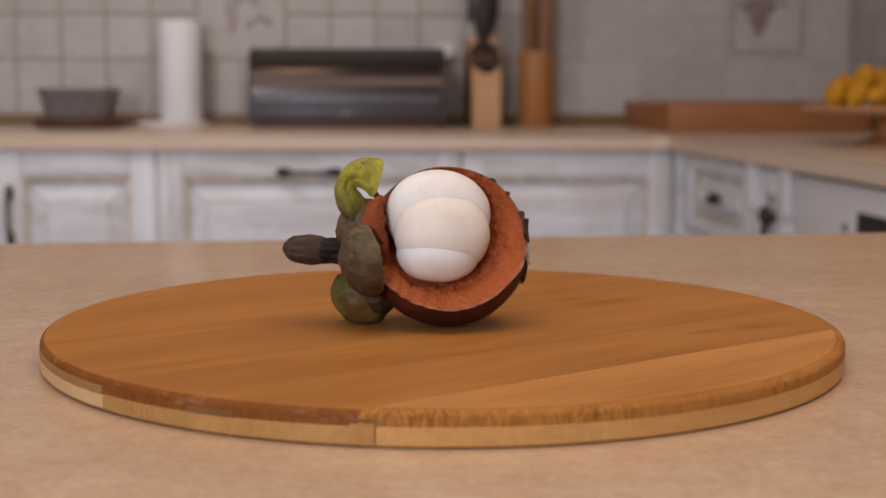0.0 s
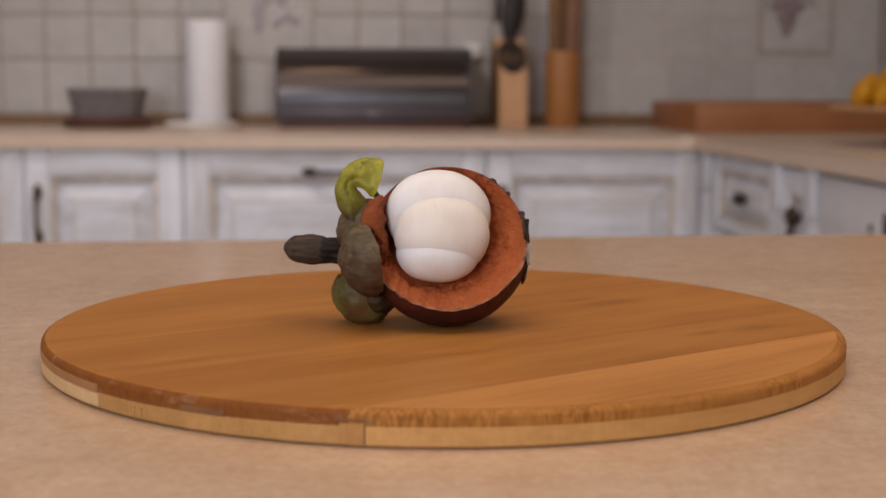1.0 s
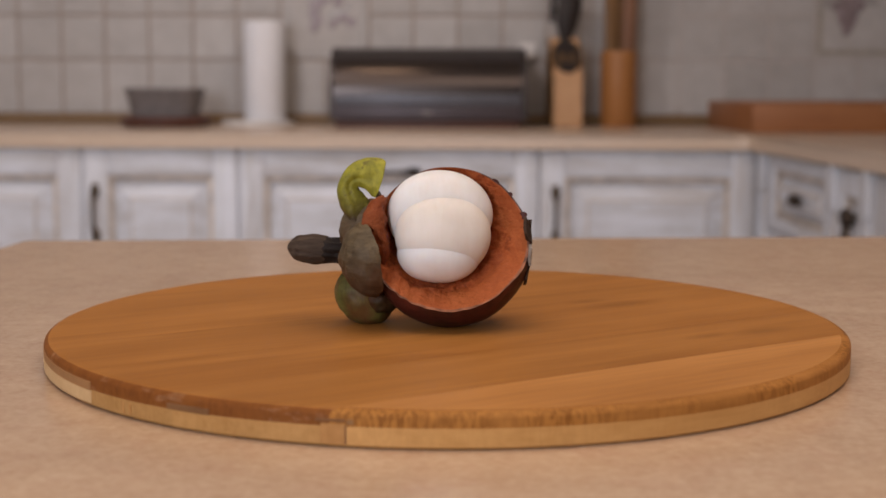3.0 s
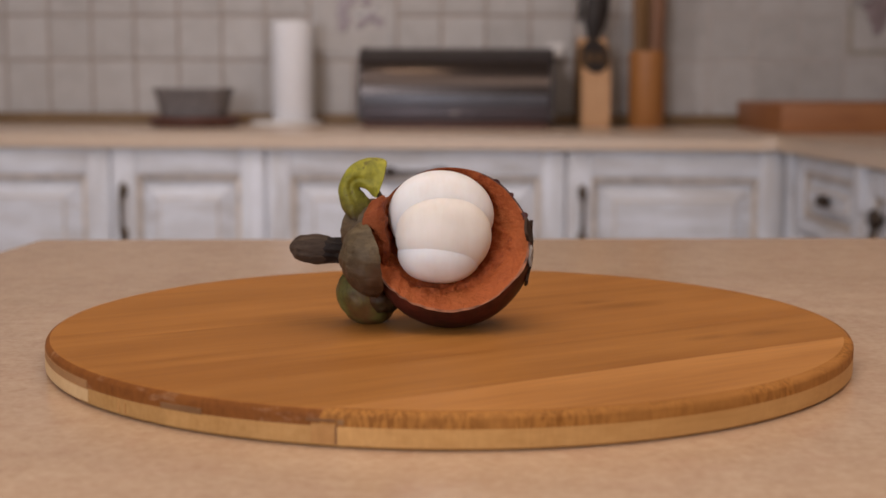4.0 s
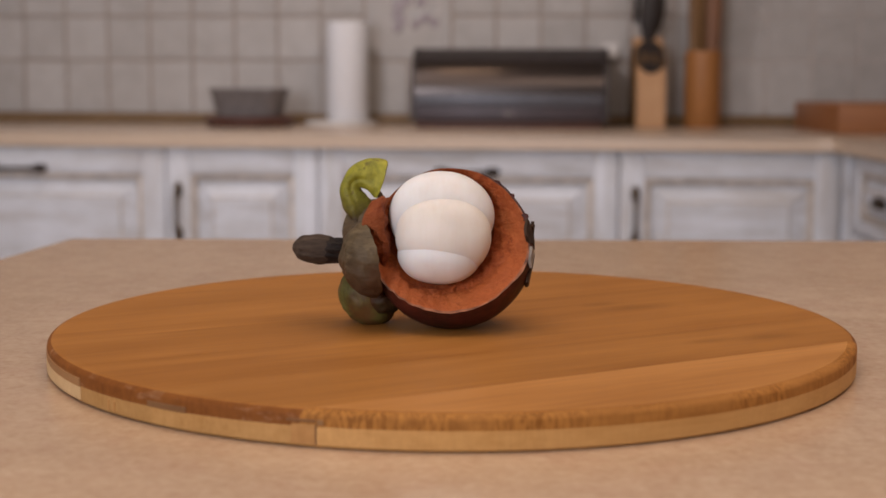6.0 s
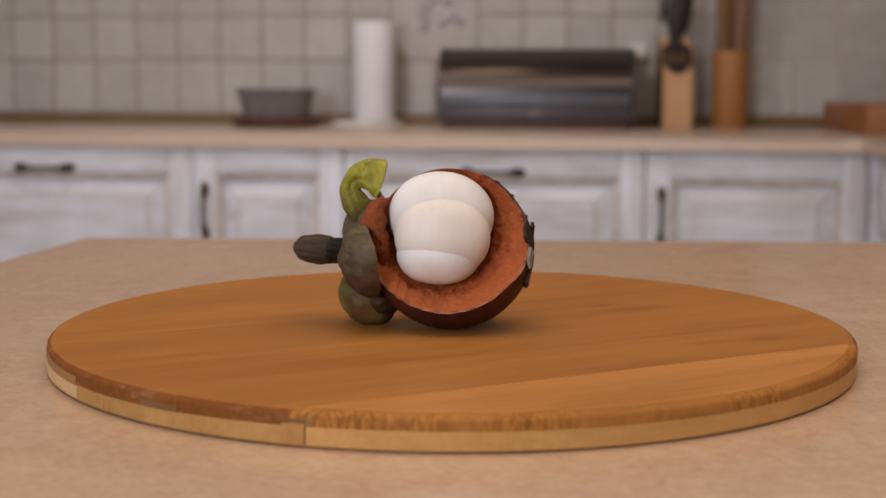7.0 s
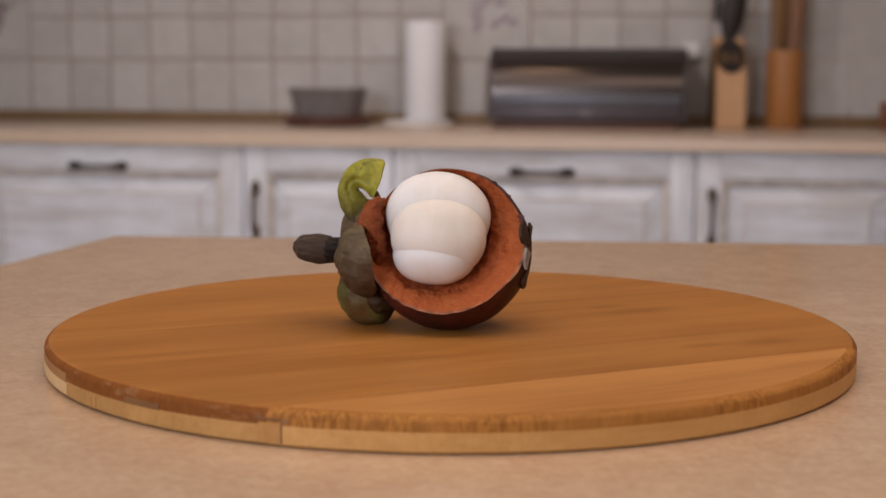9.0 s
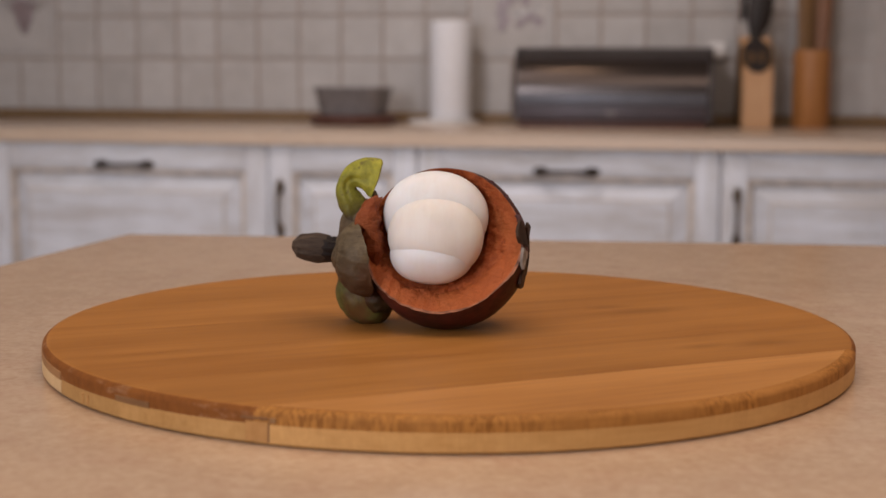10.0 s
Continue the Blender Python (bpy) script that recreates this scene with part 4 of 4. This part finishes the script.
edge_block(JOINT_AT - 0.10, JOINT_AT + 0.02, 0.0008, 0.0064, 0.00015, M["joint"], "dark glue joint")


# ---- the mangosteen ----
FC = Vector((0.0020, -0.0105, WORK + BT + 0.0279))
FR = 0.0281
fruit = thing("mangosteen", FC.x, FC.y, WORK + BT, "halved mangosteen with white segments and a woody stem on the board", "fruit")
LC = Vector((0, 0, 0.0279))


def fruit_rind():
    axis = Vector((0.06, -0.93, 0.36)).normalized()
    e1 = Vector((1, 0, 0))
    e1 = (e1 - axis * e1.dot(axis)).normalized()
    e2 = axis.cross(e1) * -1
    if e2.z < 0:
        e2 = -e2
    hollow = Vector((-0.0030, -0.003, 0.0085))
    bm = bmesh.new()
    N = 180
    rings = []

    def at_rim(phi):
        c, s = math.cos(phi), math.sin(phi)
        th = 72 + 1 * max(0, c) + 3 * max(0, -c) - 6 * max(0, -s) - 1 * max(0, s) - 7 * max(0, c) * max(0, -s) - 7 * max(0, c) * max(0, s)
        th += (2.6 + 5.0 * max(0, -c)) * noise.noise(Vector((c * 2.2, s * 2.2, 3.1))) + (0.9 + 3.2 * max(0, -c)) * noise.noise(Vector((c * 9, s * 9, 7.7))) + 0.25 * noise.noise(Vector((c * 24, s * 24, 1.7)))
        return radians(th)

    spec = [("out", k / 22) for k in range(22, -1, -1)] + [("cut", k) for k in (0.055, 0.10, 0.16, 0.22, 0.28, 0.33, 0.38, 0.42, 0.46, 0.50, 0.54, 0.58, 0.62, 0.66, 0.7, 0.75, 0.8, 0.86, 0.93, 1.0)] + [("in", k / 6) for k in range(1, 7)]
    for kind, u in spec:
        ring = []
        for i in range(N):
            phi = 2 * math.pi * i / N
            d = e1 * math.cos(phi) + e2 * math.sin(phi)
            th = at_rim(phi)
            rim = LC + FR * (axis * math.cos(th) + d * math.sin(th))
            inner = LC + hollow + d * 0.0178 - axis * 0.0022
            if kind == "out":
                a = th + (math.pi - th) * u
                v = LC + (axis * math.cos(a) + d * math.sin(a)) * (FR + wobble(axis * math.cos(a) + d * math.sin(a), 2.3, 0.0005))
            elif kind == "cut":
                v = rim.lerp(inner, u)
                bulge = math.sin(math.pi * u) * 0.0006 - 0.0008 * u
                low = max(0.0, -math.sin(phi) + 0.15)
                brink = 0.52 + 0.16 * noise.noise(Vector((math.cos(phi) * 6, math.sin(phi) * 6, 4.4))) + 0.10 * noise.noise(Vector((math.cos(phi) * 17, math.sin(phi) * 17, 8.1)))
                bulge -= low * 0.0010 * min(1.0, max(0.0, (u - brink) / 0.07))
                lump = (wobble(v, 180, 0.0016) + wobble(v, 520, 0.0010) + wobble(v, 1100, 0.0005)) * (0.55 if u < brink else 1.1)
                v = v + axis * (bulge + lump * min(1, 4 * u))
            else:
                v = (LC + hollow - axis * 0.0022) + (d * 0.0178 * math.cos(u * math.pi / 2) - axis * 0.012 * math.sin(u * math.pi / 2))
            ring.append(bm.verts.new(v))
        rings.append((kind, ring))
    for (ka, a), (kb, b) in zip(rings, rings[1:]):
        for i in range(N):
            f = bm.faces.new((a[i], a[(i + 1) % N], b[(i + 1) % N], b[i]))
            f.material_index = 0 if kb == "out" else (2 if ka == "out" else 1)
    bmesh.ops.remove_doubles(bm, verts=bm.verts, dist=1e-5)
    bmesh.ops.scale(bm, verts=bm.verts, vec=(1.018, 1, 1))
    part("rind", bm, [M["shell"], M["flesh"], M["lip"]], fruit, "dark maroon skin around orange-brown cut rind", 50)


fruit_rind()


def skin_flake(phi, along, out, lift, turn):
    """A chip of dark skin that has come loose from the rim of the cut."""
    axis = Vector((0.06, -0.93, 0.36)).normalized()
    e1 = (Vector((1, 0, 0)) - axis * axis.x).normalized()
    e2 = axis.cross(e1)
    e2 = e2 if e2.z > 0 else -e2
    d = e1 * math.cos(radians(phi)) + e2 * math.sin(radians(phi))
    side = axis.cross(d).normalized()
    th = radians(70)
    mid = LC + Vector((0.0004, 0, 0)) + (FR + lift) * (axis * math.cos(th) + d * math.sin(th))
    bm = bmesh.new()
    grid = []
    for i in range(7):
        u = i / 3 - 1
        row = []
        for j in range(5):
            w = j / 2 - 1
            edge = 1 - 0.35 * abs(u) ** 3 + 0.22 * noise.noise(Vector((u * 3 + phi, w * 3, 1)))
            p = mid + side * (along * u) + (d * math.sin(radians(turn)) + axis * math.cos(radians(turn))) * (out * w * edge) + d * (0.0005 * w * w - 0.0006 * u * u)
            row.append(bm.verts.new(p))
        grid.append(row)
    low = [[bm.verts.new(v.co - d * 0.0005) for v in row] for row in grid]
    for g in (grid, low):
        for a, b in zip(g, g[1:]):
            for j in range(4):
                bm.faces.new((a[j], a[j + 1], b[j + 1], b[j]))
    rim = [(0, j) for j in range(5)] + [(i, 4) for i in range(1, 7)] + [(6, j) for j in range(3, -1, -1)] + [(i, 0) for i in range(5, 0, -1)]
    for (i, j), (k, l) in zip(rim, rim[1:] + rim[:1]):
        bm.faces.new((grid[i][j], grid[k][l], low[k][l], low[i][j]))
    part("skin_flake", bm, M["shell"], fruit, "loose dark chip of skin", 30)


for phi, along, out, lift, turn in ((55, 0.0015, 0.0004, 0.0, 25), (40, 0.0010, 0.0004, 0.0, 40), (21, 0.0012, 0.0008, 0.0002, 60)):
    skin_flake(phi, along, out, lift, turn)


def rind_flap():
    """The torn left edge of the rind, bent outwards."""
    bm = tube_bm([(-0.0228, -0.0070, 0.0462), (-0.0245, -0.0085, 0.0438), (-0.0256, -0.0095, 0.0402), (-0.0258, -0.010, 0.0365), (-0.0249, -0.010, 0.0325), (-0.0238, -0.010, 0.0280), (-0.0225, -0.010, 0.0230)],
                 [0.0010, 0.0028, 0.0038, 0.0040, 0.0038, 0.0033, 0.0012], 20)
    bmesh.ops.subdivide_edges(bm, edges=list(bm.edges), cuts=2, use_grid_fill=True)
    for v in bm.verts:
        q = v.co.copy()
        v.co += Vector((1.0, 0.6, 0.8)) * (wobble(q, 330, 0.0014) + wobble(q, 900, 0.0006))
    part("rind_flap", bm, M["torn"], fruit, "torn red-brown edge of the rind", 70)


rind_flap()


def segment(cx, cy, cz, rx, ry, rz, tilt, label=""):
    bm = bmesh.new()
    bmesh.ops.create_uvsphere(bm, u_segments=48, v_segments=32, radius=1.0)
    for v in bm.verts:
        q = v.co.copy()
        sx = math.copysign(abs(q.x) ** 0.94, q.x)
        v.co = Vector((rx * sx, ry * q.y, rz * q.z))
        v.co += q * wobble(q + Vector((cx, cy, cz)) * 300, 1.6, 0.00025)
    bmesh.ops.transform(bm, verts=bm.verts, matrix=Matrix.Translation((cx, cy, cz)) @ pose(0, 0, 0, tilt[0], tilt[1], tilt[2]))
    part("segment", bm, M["aril_cream" if label else "aril"], fruit, label)


# white segments, stacked round the fruit's lying axis
segment(-0.0034, -0.0023, 0.0394, 0.0185, 0.0125, 0.0158, (4, 2, 0))
segment(-0.0022, -0.0088, 0.0332, 0.0166, 0.0110, 0.0147, (3, 1, 0), "cream-tinted white segment")
segment(-0.0034, -0.0084, 0.0268, 0.0146, 0.0114, 0.0103, (0, 0, 0))
segment(-0.0030, 0.0040, 0.0330, 0.0160, 0.0100, 0.0140, (0, 0, 0))


def cap_bm(radii, half, thick, turn, centre, crinkle=0.0006, seed=0.0, taper=0.0):
    """A cupped leathery sepal: a cap of an ellipsoid round +z, turned into place, with thickness."""
    bm = bmesh.new()
    N, K = 72, 24
    sheets = []
    for off in (0.0, thick):
        rings = []
        for k in range(K + 1):
            ring = []
            for i in range(N):
                phi = 2 * math.pi * i / N
                lim = half * (1 + 0.10 * noise.noise(Vector((math.cos(phi) * 1.5 + seed, math.sin(phi) * 1.5, seed))) + 0.035 * noise.noise(Vector((math.cos(phi) * 7 + seed, math.sin(phi) * 7, 2))) + taper * math.cos(phi))
                a = radians(lim) * k / K
                r = 1.0 - off / max(radii) * (1 - 0.6 * (k / K) ** 3)
                q = Vector((radii[0] * r * math.sin(a) * math.cos(phi), radii[1] * r * math.sin(a) * math.sin(phi), radii[2] * r * math.cos(a)))
                q += q.normalized() * (wobble(q + Vector((seed, 0, 0)), 230, crinkle) + crinkle * 0.45 * (1 - 2 * abs(noise.noise(Vector((q.x * 330, q.y * 330, q.z * 520 + seed))))))
                ring.append(bm.verts.new(q))
            rings.append(ring)
        sheets.append(rings)
    for rings in sheets:
        for a, b in zip(rings, rings[1:]):
            for i in range(N):
                bm.faces.new((a[i], a[(i + 1) % N], b[(i + 1) % N], b[i]))
    a, b = sheets[0][-1], sheets[1][-1]
    for i in range(N):
        bm.faces.new((a[i], a[(i + 1) % N], b[(i + 1) % N], b[i]))
    bmesh.ops.remove_doubles(bm, verts=bm.verts, dist=1e-6)
    bmesh.ops.transform(bm, verts=bm.verts, matrix=Matrix.Translation(centre) @ turn)
    return bm


def towards(axis, tip):
    """The turn that takes +z to axis and +x as near to tip as it can."""
    z = Vector(axis).normalized()
    x = Vector(tip)
    x = (x - z * x.dot(z)).normalized()
    return Matrix((x, z.cross(x), z)).transposed().to_4x4()


# the four sepals of the calyx, the stem and the dry tip scales
def spline(points, u):
    """A smooth way through evenly spaced points, u from 0 to 1."""
    n = len(points) - 1
    i = min(int(u * n), n - 1)
    w = u * n - i
    p = [Vector(points[max(0, min(n, i + k))]) for k in (-1, 0, 1, 2)]
    return 0.5 * (2 * p[1] + (p[2] - p[0]) * w + (2 * p[0] - 5 * p[1] + 4 * p[2] - p[3]) * w * w + (3 * p[1] - p[0] - 3 * p[2] + p[3]) * w ** 3)


def curled_sepal():
    """A hooked, cupped sepal that rises from the calyx and arches over, torn on its inner side."""
    back = [(-0.0060, -0.0088), (-0.0086, -0.0044), (-0.0096, 0.0010), (-0.0080, 0.0062), (-0.0046, 0.0104), (0.0008, 0.0126), (0.0078, 0.0127)]
    # the outer edge and the torn inner edge, from the base to the tip
    belly = [(0.0018, -0.0082), (0.0024, -0.0040), (-0.0006, 0.0006), (-0.0019, 0.0024), (0.0006, 0.0018), (0.0034, -0.0010), (0.0054, 0.0012)]
    bm = bmesh.new()
    U, V = 44, 22
    sheets = []
    for off in (0.0, 0.0016):
        grid = []
        for i in range(U + 1):
            u = i / U
            o, q = spline(back, u), spline(belly, u)
            ragged = 0.0006 * noise.noise(Vector((u * 14, 3.0, 0)))
            row = []
            for j in range(V + 1):
                v = j / V
                w = o.lerp(q, v * (1 + (ragged / 0.012)))
                corner = (max(0.0, 1 - v / 0.22) * max(0.0, (u - 0.88) / 0.12)) ** 2
                w += Vector((0.0005 * math.sin(math.pi * v) * u ** 6 - 0.0009 * corner, -0.0009 * corner))
                bulge = math.sin(math.pi * min(1.0, 0.06 + 0.80 * v ** 0.62)) * (0.0060 - 0.0016 * u)
                crease = 0.0007 * math.exp(-((v - 0.55) / 0.10) ** 2) * math.sin(math.pi * u)
                y = 0.0040 - 0.005 * v * v * u ** 3 - bulge + crease + off * (1 - 0.5 * max(0, 2 * abs(v - 0.5)) ** 4)
                fray = max(0.0, 1 - u / 0.16) * 0.0022 * noise.noise(Vector((v * 7, 1.3, 5.0)))
                p = Vector((w.x, y, w.y + fray))
                p += Vector((0.3, 1, 0.3)) * (wobble(p, 220, 0.0006) + wobble(p, 700, 0.00015))
                row.append(bm.verts.new(p + Vector((-0.0300, -0.0035, 0.0466))))
            grid.append(row)
        sheets.append(grid)
    for g in sheets:
        for a, b in zip(g, g[1:]):
            for j in range(V):
                bm.faces.new((a[j], a[j + 1], b[j + 1], b[j]))
    ring = [(0, j) for j in range(V + 1)] + [(i, V) for i in range(1, U + 1)] + [(U, j) for j in range(V - 1, -1, -1)] + [(i, 0) for i in range(U - 1, 0, -1)]
    a, b = sheets
    for (i, j), (k, l) in zip(ring, ring[1:] + ring[:1]):
        bm.faces.new((a[i][j], a[k][l], b[k][l], b[i][j]))
    bmesh.ops.recalc_face_normals(bm, faces=bm.faces)
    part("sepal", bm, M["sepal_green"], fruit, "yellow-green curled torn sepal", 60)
    tip = tube_bm([(-0.0252, -0.002, 0.0476), (-0.0246, -0.0035, 0.0462), (-0.0252, -0.004, 0.0452)], [0.0006, 0.0011, 0.0006], 10)
    part("torn_tip", tip, M["sepal_brown"], fruit, "small dry brown torn tip")


curled_sepal()
part("sepal", cap_bm((0.0112, 0.0095, 0.0090), 108, 0.0020, towards((-0.55, -0.35, -0.55), (0.8, 0, -0.6)), (-0.0308, 0.005, 0.0092), 0.0004, 4.1, 0.20), M["sepal_olive"], fruit, "olive-green rounded sepal")
part("sepal_fold", cap_bm((0.0064, 0.0062, 0.0070), 104, 0.0016, towards((0.25, -0.85, -0.25), (0.9, 0, -0.45)), (-0.0240, 0.0012, 0.0104), 0.0008, 2.6, 0.28), M["sepal_dark"], fruit, "dark folded edge of the olive sepal")
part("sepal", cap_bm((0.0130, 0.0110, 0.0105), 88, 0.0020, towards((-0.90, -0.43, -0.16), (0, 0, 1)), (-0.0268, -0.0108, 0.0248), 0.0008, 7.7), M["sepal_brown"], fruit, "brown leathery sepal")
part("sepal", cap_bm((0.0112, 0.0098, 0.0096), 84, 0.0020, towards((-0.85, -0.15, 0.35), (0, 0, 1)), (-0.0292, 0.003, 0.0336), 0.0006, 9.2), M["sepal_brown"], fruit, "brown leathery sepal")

def stem_bm(points, radii, ribs):
    four = [(*q, r) for q, r in zip(points, radii)]
    fine = [spline(four, i / 30) for i in range(31)]
    bm = tube_bm([q[:3] for q in fine], [max(0.0003, q[3]) for q in fine], 44)
    for v in bm.verts:
        out = Vector((0, v.co.y - (0.0062 + (v.co.x + 0.048) * -0.3), v.co.z - 0.0262))
        a = math.atan2(out.z, out.y)
        v.co += out.normalized() * (ribs * math.sin(a * 11 + wobble(v.co, 120, 2.0)) + wobble((v.co.x * 0.12, v.co.y, v.co.z), 600, 0.0005) + wobble(v.co, 260, 0.0004))
    return bm


neck = stem_bm([(-0.0240, 0.000, 0.0258), (-0.0340, 0.002, 0.0258), (-0.0390, 0.0035, 0.0259), (-0.0445, 0.005, 0.0260)], [0.0045, 0.0045, 0.0045, 0.0045], 0.00034)
part("stem_neck", neck, M["neck"], fruit, "dark ribbed neck of the stem")
bm = stem_bm([(-0.0432, 0.0048, 0.0260), (-0.0440, 0.005, 0.0260), (-0.0460, 0.0056, 0.0261), (-0.0490, 0.0064, 0.0262), (-0.0525, 0.0073, 0.0262), (-0.0552, 0.0080, 0.0262), (-0.0570, 0.0084, 0.0262), (-0.0582, 0.0087, 0.0261)],
             [0.0044, 0.0047, 0.0051, 0.0053, 0.0050, 0.0041, 0.0026, 0.0008], 0.00022)
part("stem", bm, M["stem"], fruit, "dry grey-brown woody stem")

for i in range(6):
    bm = bmesh.new()
    a = radians(60 * i + 12)
    size = (0.9, 0.76, 0.95, 0.8, 1.0, 0.74)[i]
    rows = []
    for k in range(6):
        u = k / 5
        r = (0.003 + 0.0100 * u) * size
        half = (0.20 + 0.26 * math.sin(math.pi * min(1, u * 1.1) * 0.62)) * (1 if k < 5 else 0.72)
        lift = 0.0004 + 0.0008 * u ** 3 * (1 + 0.6 * math.sin(i * 2.3))
        row = []
        for w in (-1, -0.5, 0, 0.5, 1):
            b = a + half * w
            rr = r * (1 + 0.06 * noise.noise(Vector((b * 5, u * 3, i))))
            x = math.sqrt(max(0.0, FR * FR - rr * rr)) + lift * (1 + 0.3 * w * w)
            row.append((x, rr * math.cos(b), rr * math.sin(b)))
        rows.append(row)
    hi = [[bm.verts.new(q) for q in row] for row in rows]
    lo = [[bm.verts.new((q[0] - 0.0009, q[1], q[2])) for q in row] for row in rows]
    for g in (hi, lo):
        for p, q in zip(g, g[1:]):
            for k in range(4):
                bm.faces.new((p[k], p[k + 1], q[k + 1], q[k]))
    rim = [(0, k) for k in range(5)] + [(r, 4) for r in range(1, 6)] + [(5, k) for k in range(3, -1, -1)] + [(r, 0) for r in range(4, 0, -1)]
    for (p, q), (r, t) in zip(rim, rim[1:] + rim[:1]):
        bm.faces.new((hi[p][q], hi[r][t], lo[r][t], lo[p][q]))
    bmesh.ops.translate(bm, verts=bm.verts, vec=LC + Vector((0.0005, 0, 0)))
    part("stigma_lobe", bm, M["ash"] if i == 3 else M["dry"], fruit, ("dry black lobe at the tip", "", "", "ashen grey dry lobe at the tip", "", "")[i], 30)


# ---- wall tiles, last ----
TILE, JOINT, THICK = 0.100, 0.0050, 0.003


def tile_mesh(w, h):
    bm = box_bm(-w / 2, w / 2, -THICK, -0.0002, -h / 2, h / 2)
    top = [e for e in bm.edges if all(v.co.y < -THICK + 1e-5 for v in e.verts)]
    bmesh.ops.bevel(bm, geom=top, offset=0.0010, segments=1, affect="EDGES")
    return mesh_of("tile", bm, M["tile"], True, 25)


small_tile = tile_mesh(TILE - JOINT, TILE - JOINT)
foot_tile = tile_mesh(TILE - JOINT, TILE - JOINT + 0.030)
big_tile = tile_mesh(2 * TILE - JOINT, 2 * TILE - JOINT)
X0, Z0 = -0.836, 1.035
MURALS = [(-0.336, 1.135), (0.864, 1.135), (-1.536, 1.135)]


def in_mural(x, z):
    return any(abs(x - mx) < 0.099 and abs(z - mz) < 0.099 for mx, mz in MURALS)


def lay(mesh, parent, m):
    ob = new("tile", mesh)
    ob.parent = parent
    ob.matrix_basis = m
    return ob


for col in range(-15, 19):
    for row in range(-1, 5):
        x, z = X0 + TILE * (col + 0.5), Z0 + TILE * (row + 0.5)
        if LEFT + 0.05 < x < RIGHT - 0.045 and not in_mural(x, z):
            lay(small_tile if row >= 0 else foot_tile, wall_back, pose(x, BACK, z if row >= 0 else z - 0.015))
end_tile, end_foot = tile_mesh(0.066, TILE - JOINT), tile_mesh(0.066, TILE - JOINT + 0.030)
for row in range(-1, 5):
    lay(end_tile if row >= 0 else end_foot, wall_back, pose(0.9985, BACK, Z0 + TILE * (row + 0.5) - (0.015 if row < 0 else 0)))
for col in range(0, 17):
    for row in range(-1, 5):
        y = BACK - 0.012 - TILE * (col + 0.5)
        lay(small_tile if row >= 0 else foot_tile, wall_right, pose(RIGHT, y, Z0 + TILE * (row + 0.5) - (0.015 if row < 0 else 0), 0, 0, -90))
for mx, mz in MURALS:
    lay(big_tile, wall_back, pose(mx, BACK, mz))


def mural(mx, mz, flip, bunch, shift, framed):
    ob = thing("decor_print", mx, BACK - THICK - 0.0002, mz, "faded mauve %s print on a large wall tile" % ("grape" if bunch else "blossom"), "wall decor")
    rng = random.Random(5)
    if bunch:
        spots = [(-0.027, 0.022, 1), (0.027, 0.022, 1), (-0.017, 0.036, 0.9), (0.018, 0.037, 0.9), (0.0, 0.030, 1), (-0.013, 0.014, 1), (0.014, 0.013, 1), (0.0, 0.012, 1), (0.012, -0.002, 1), (-0.011, -0.004, 1), (0.006, -0.016, 1), (-0.006, -0.020, 1), (0.002, -0.034, 0.9)]
        leaves = ((0.045, 0.030, 30, 1.0), (-0.045, 0.036, 160, 1.0), (0.02, 0.050, 70, 0.9), (-0.02, 0.055, 110, 0.8))
    else:
        spots = [(-0.034, -0.026, 0.8), (-0.026, -0.012, 0.8), (-0.034, 0.002, 0.9), (-0.030, 0.026, 1.0), (0.006, -0.022, 0.6), (0.020, -0.008, 0.7), (0.034, -0.004, 0.8), (0.050, -0.016, 0.8), (-0.012, 0.040, 0.9), (0.020, 0.032, 0.8)]
        leaves = ((0.012, 0.004, 20, 0.9), (-0.040, 0.048, 120, 0.8), (0.044, 0.018, 60, 0.7))
    for x, z, k in spots:
        k *= 1.25 if not bunch else 0.95
        q = lathe_bm([(0.0, 0.0012), (0.008 * k, 0.0010), ((0.012 + rng.uniform(-0.001, 0.002)) * k, 0.0)], 14)
        bmesh.ops.transform(q, verts=q.verts, matrix=pose(x * flip + shift, 0, z, 90, 0, 0))
        part("berry" if bunch else "petal", q, M["motif"] if bunch else M["motif_pale"], ob)
    for x, z, a, s in leaves:
        bm = bmesh.new()
        pts = [(-0.026, 0), (-0.012, 0.010), (0.006, 0.011), (0.026, 0), (0.006, -0.011), (-0.012, -0.010)]
        m = pose(x * flip + shift, 0, z, 0, -a, 0)
        lo = [bm.verts.new(m @ Vector((p * s, 0.0, q * s))) for p, q in pts]
        hi = [bm.verts.new(m @ Vector((p * s, -0.0012, q * s))) for p, q in pts]
        bm.faces.new(hi)
        for i in range(6):
            bm.faces.new((lo[i], lo[(i + 1) % 6], hi[(i + 1) % 6], hi[i]))
        part("leaf", bm, M["motif_leaf"], ob)
    bm = bmesh.new()
    t, a = (0.0120, 0.087) if framed else (0.0035, 0.086)
    for q in ((-a, a, a - t, a), (-a, a, -a, -a + t), (-a, -a + t, -a + t, a - t), (a - t, a, -a + t, a - t)):
        box_bm(q[0] + (shift * 0.3 if framed else 0.0), q[1] + (shift * 0.3 if framed else 0.0), -0.0008, 0.0, q[2], q[3], bm=bm)
    part("border", bm, M["motif_olive"] if framed else M["motif_leaf"], ob, "faded olive painted border" if framed else "thin painted border")


for i, (mx, mz) in enumerate(MURALS):
    mural(mx, mz, (1, -1, 1)[i], i > 0, (0.010, -0.028, 0.012)[i], i == 1)
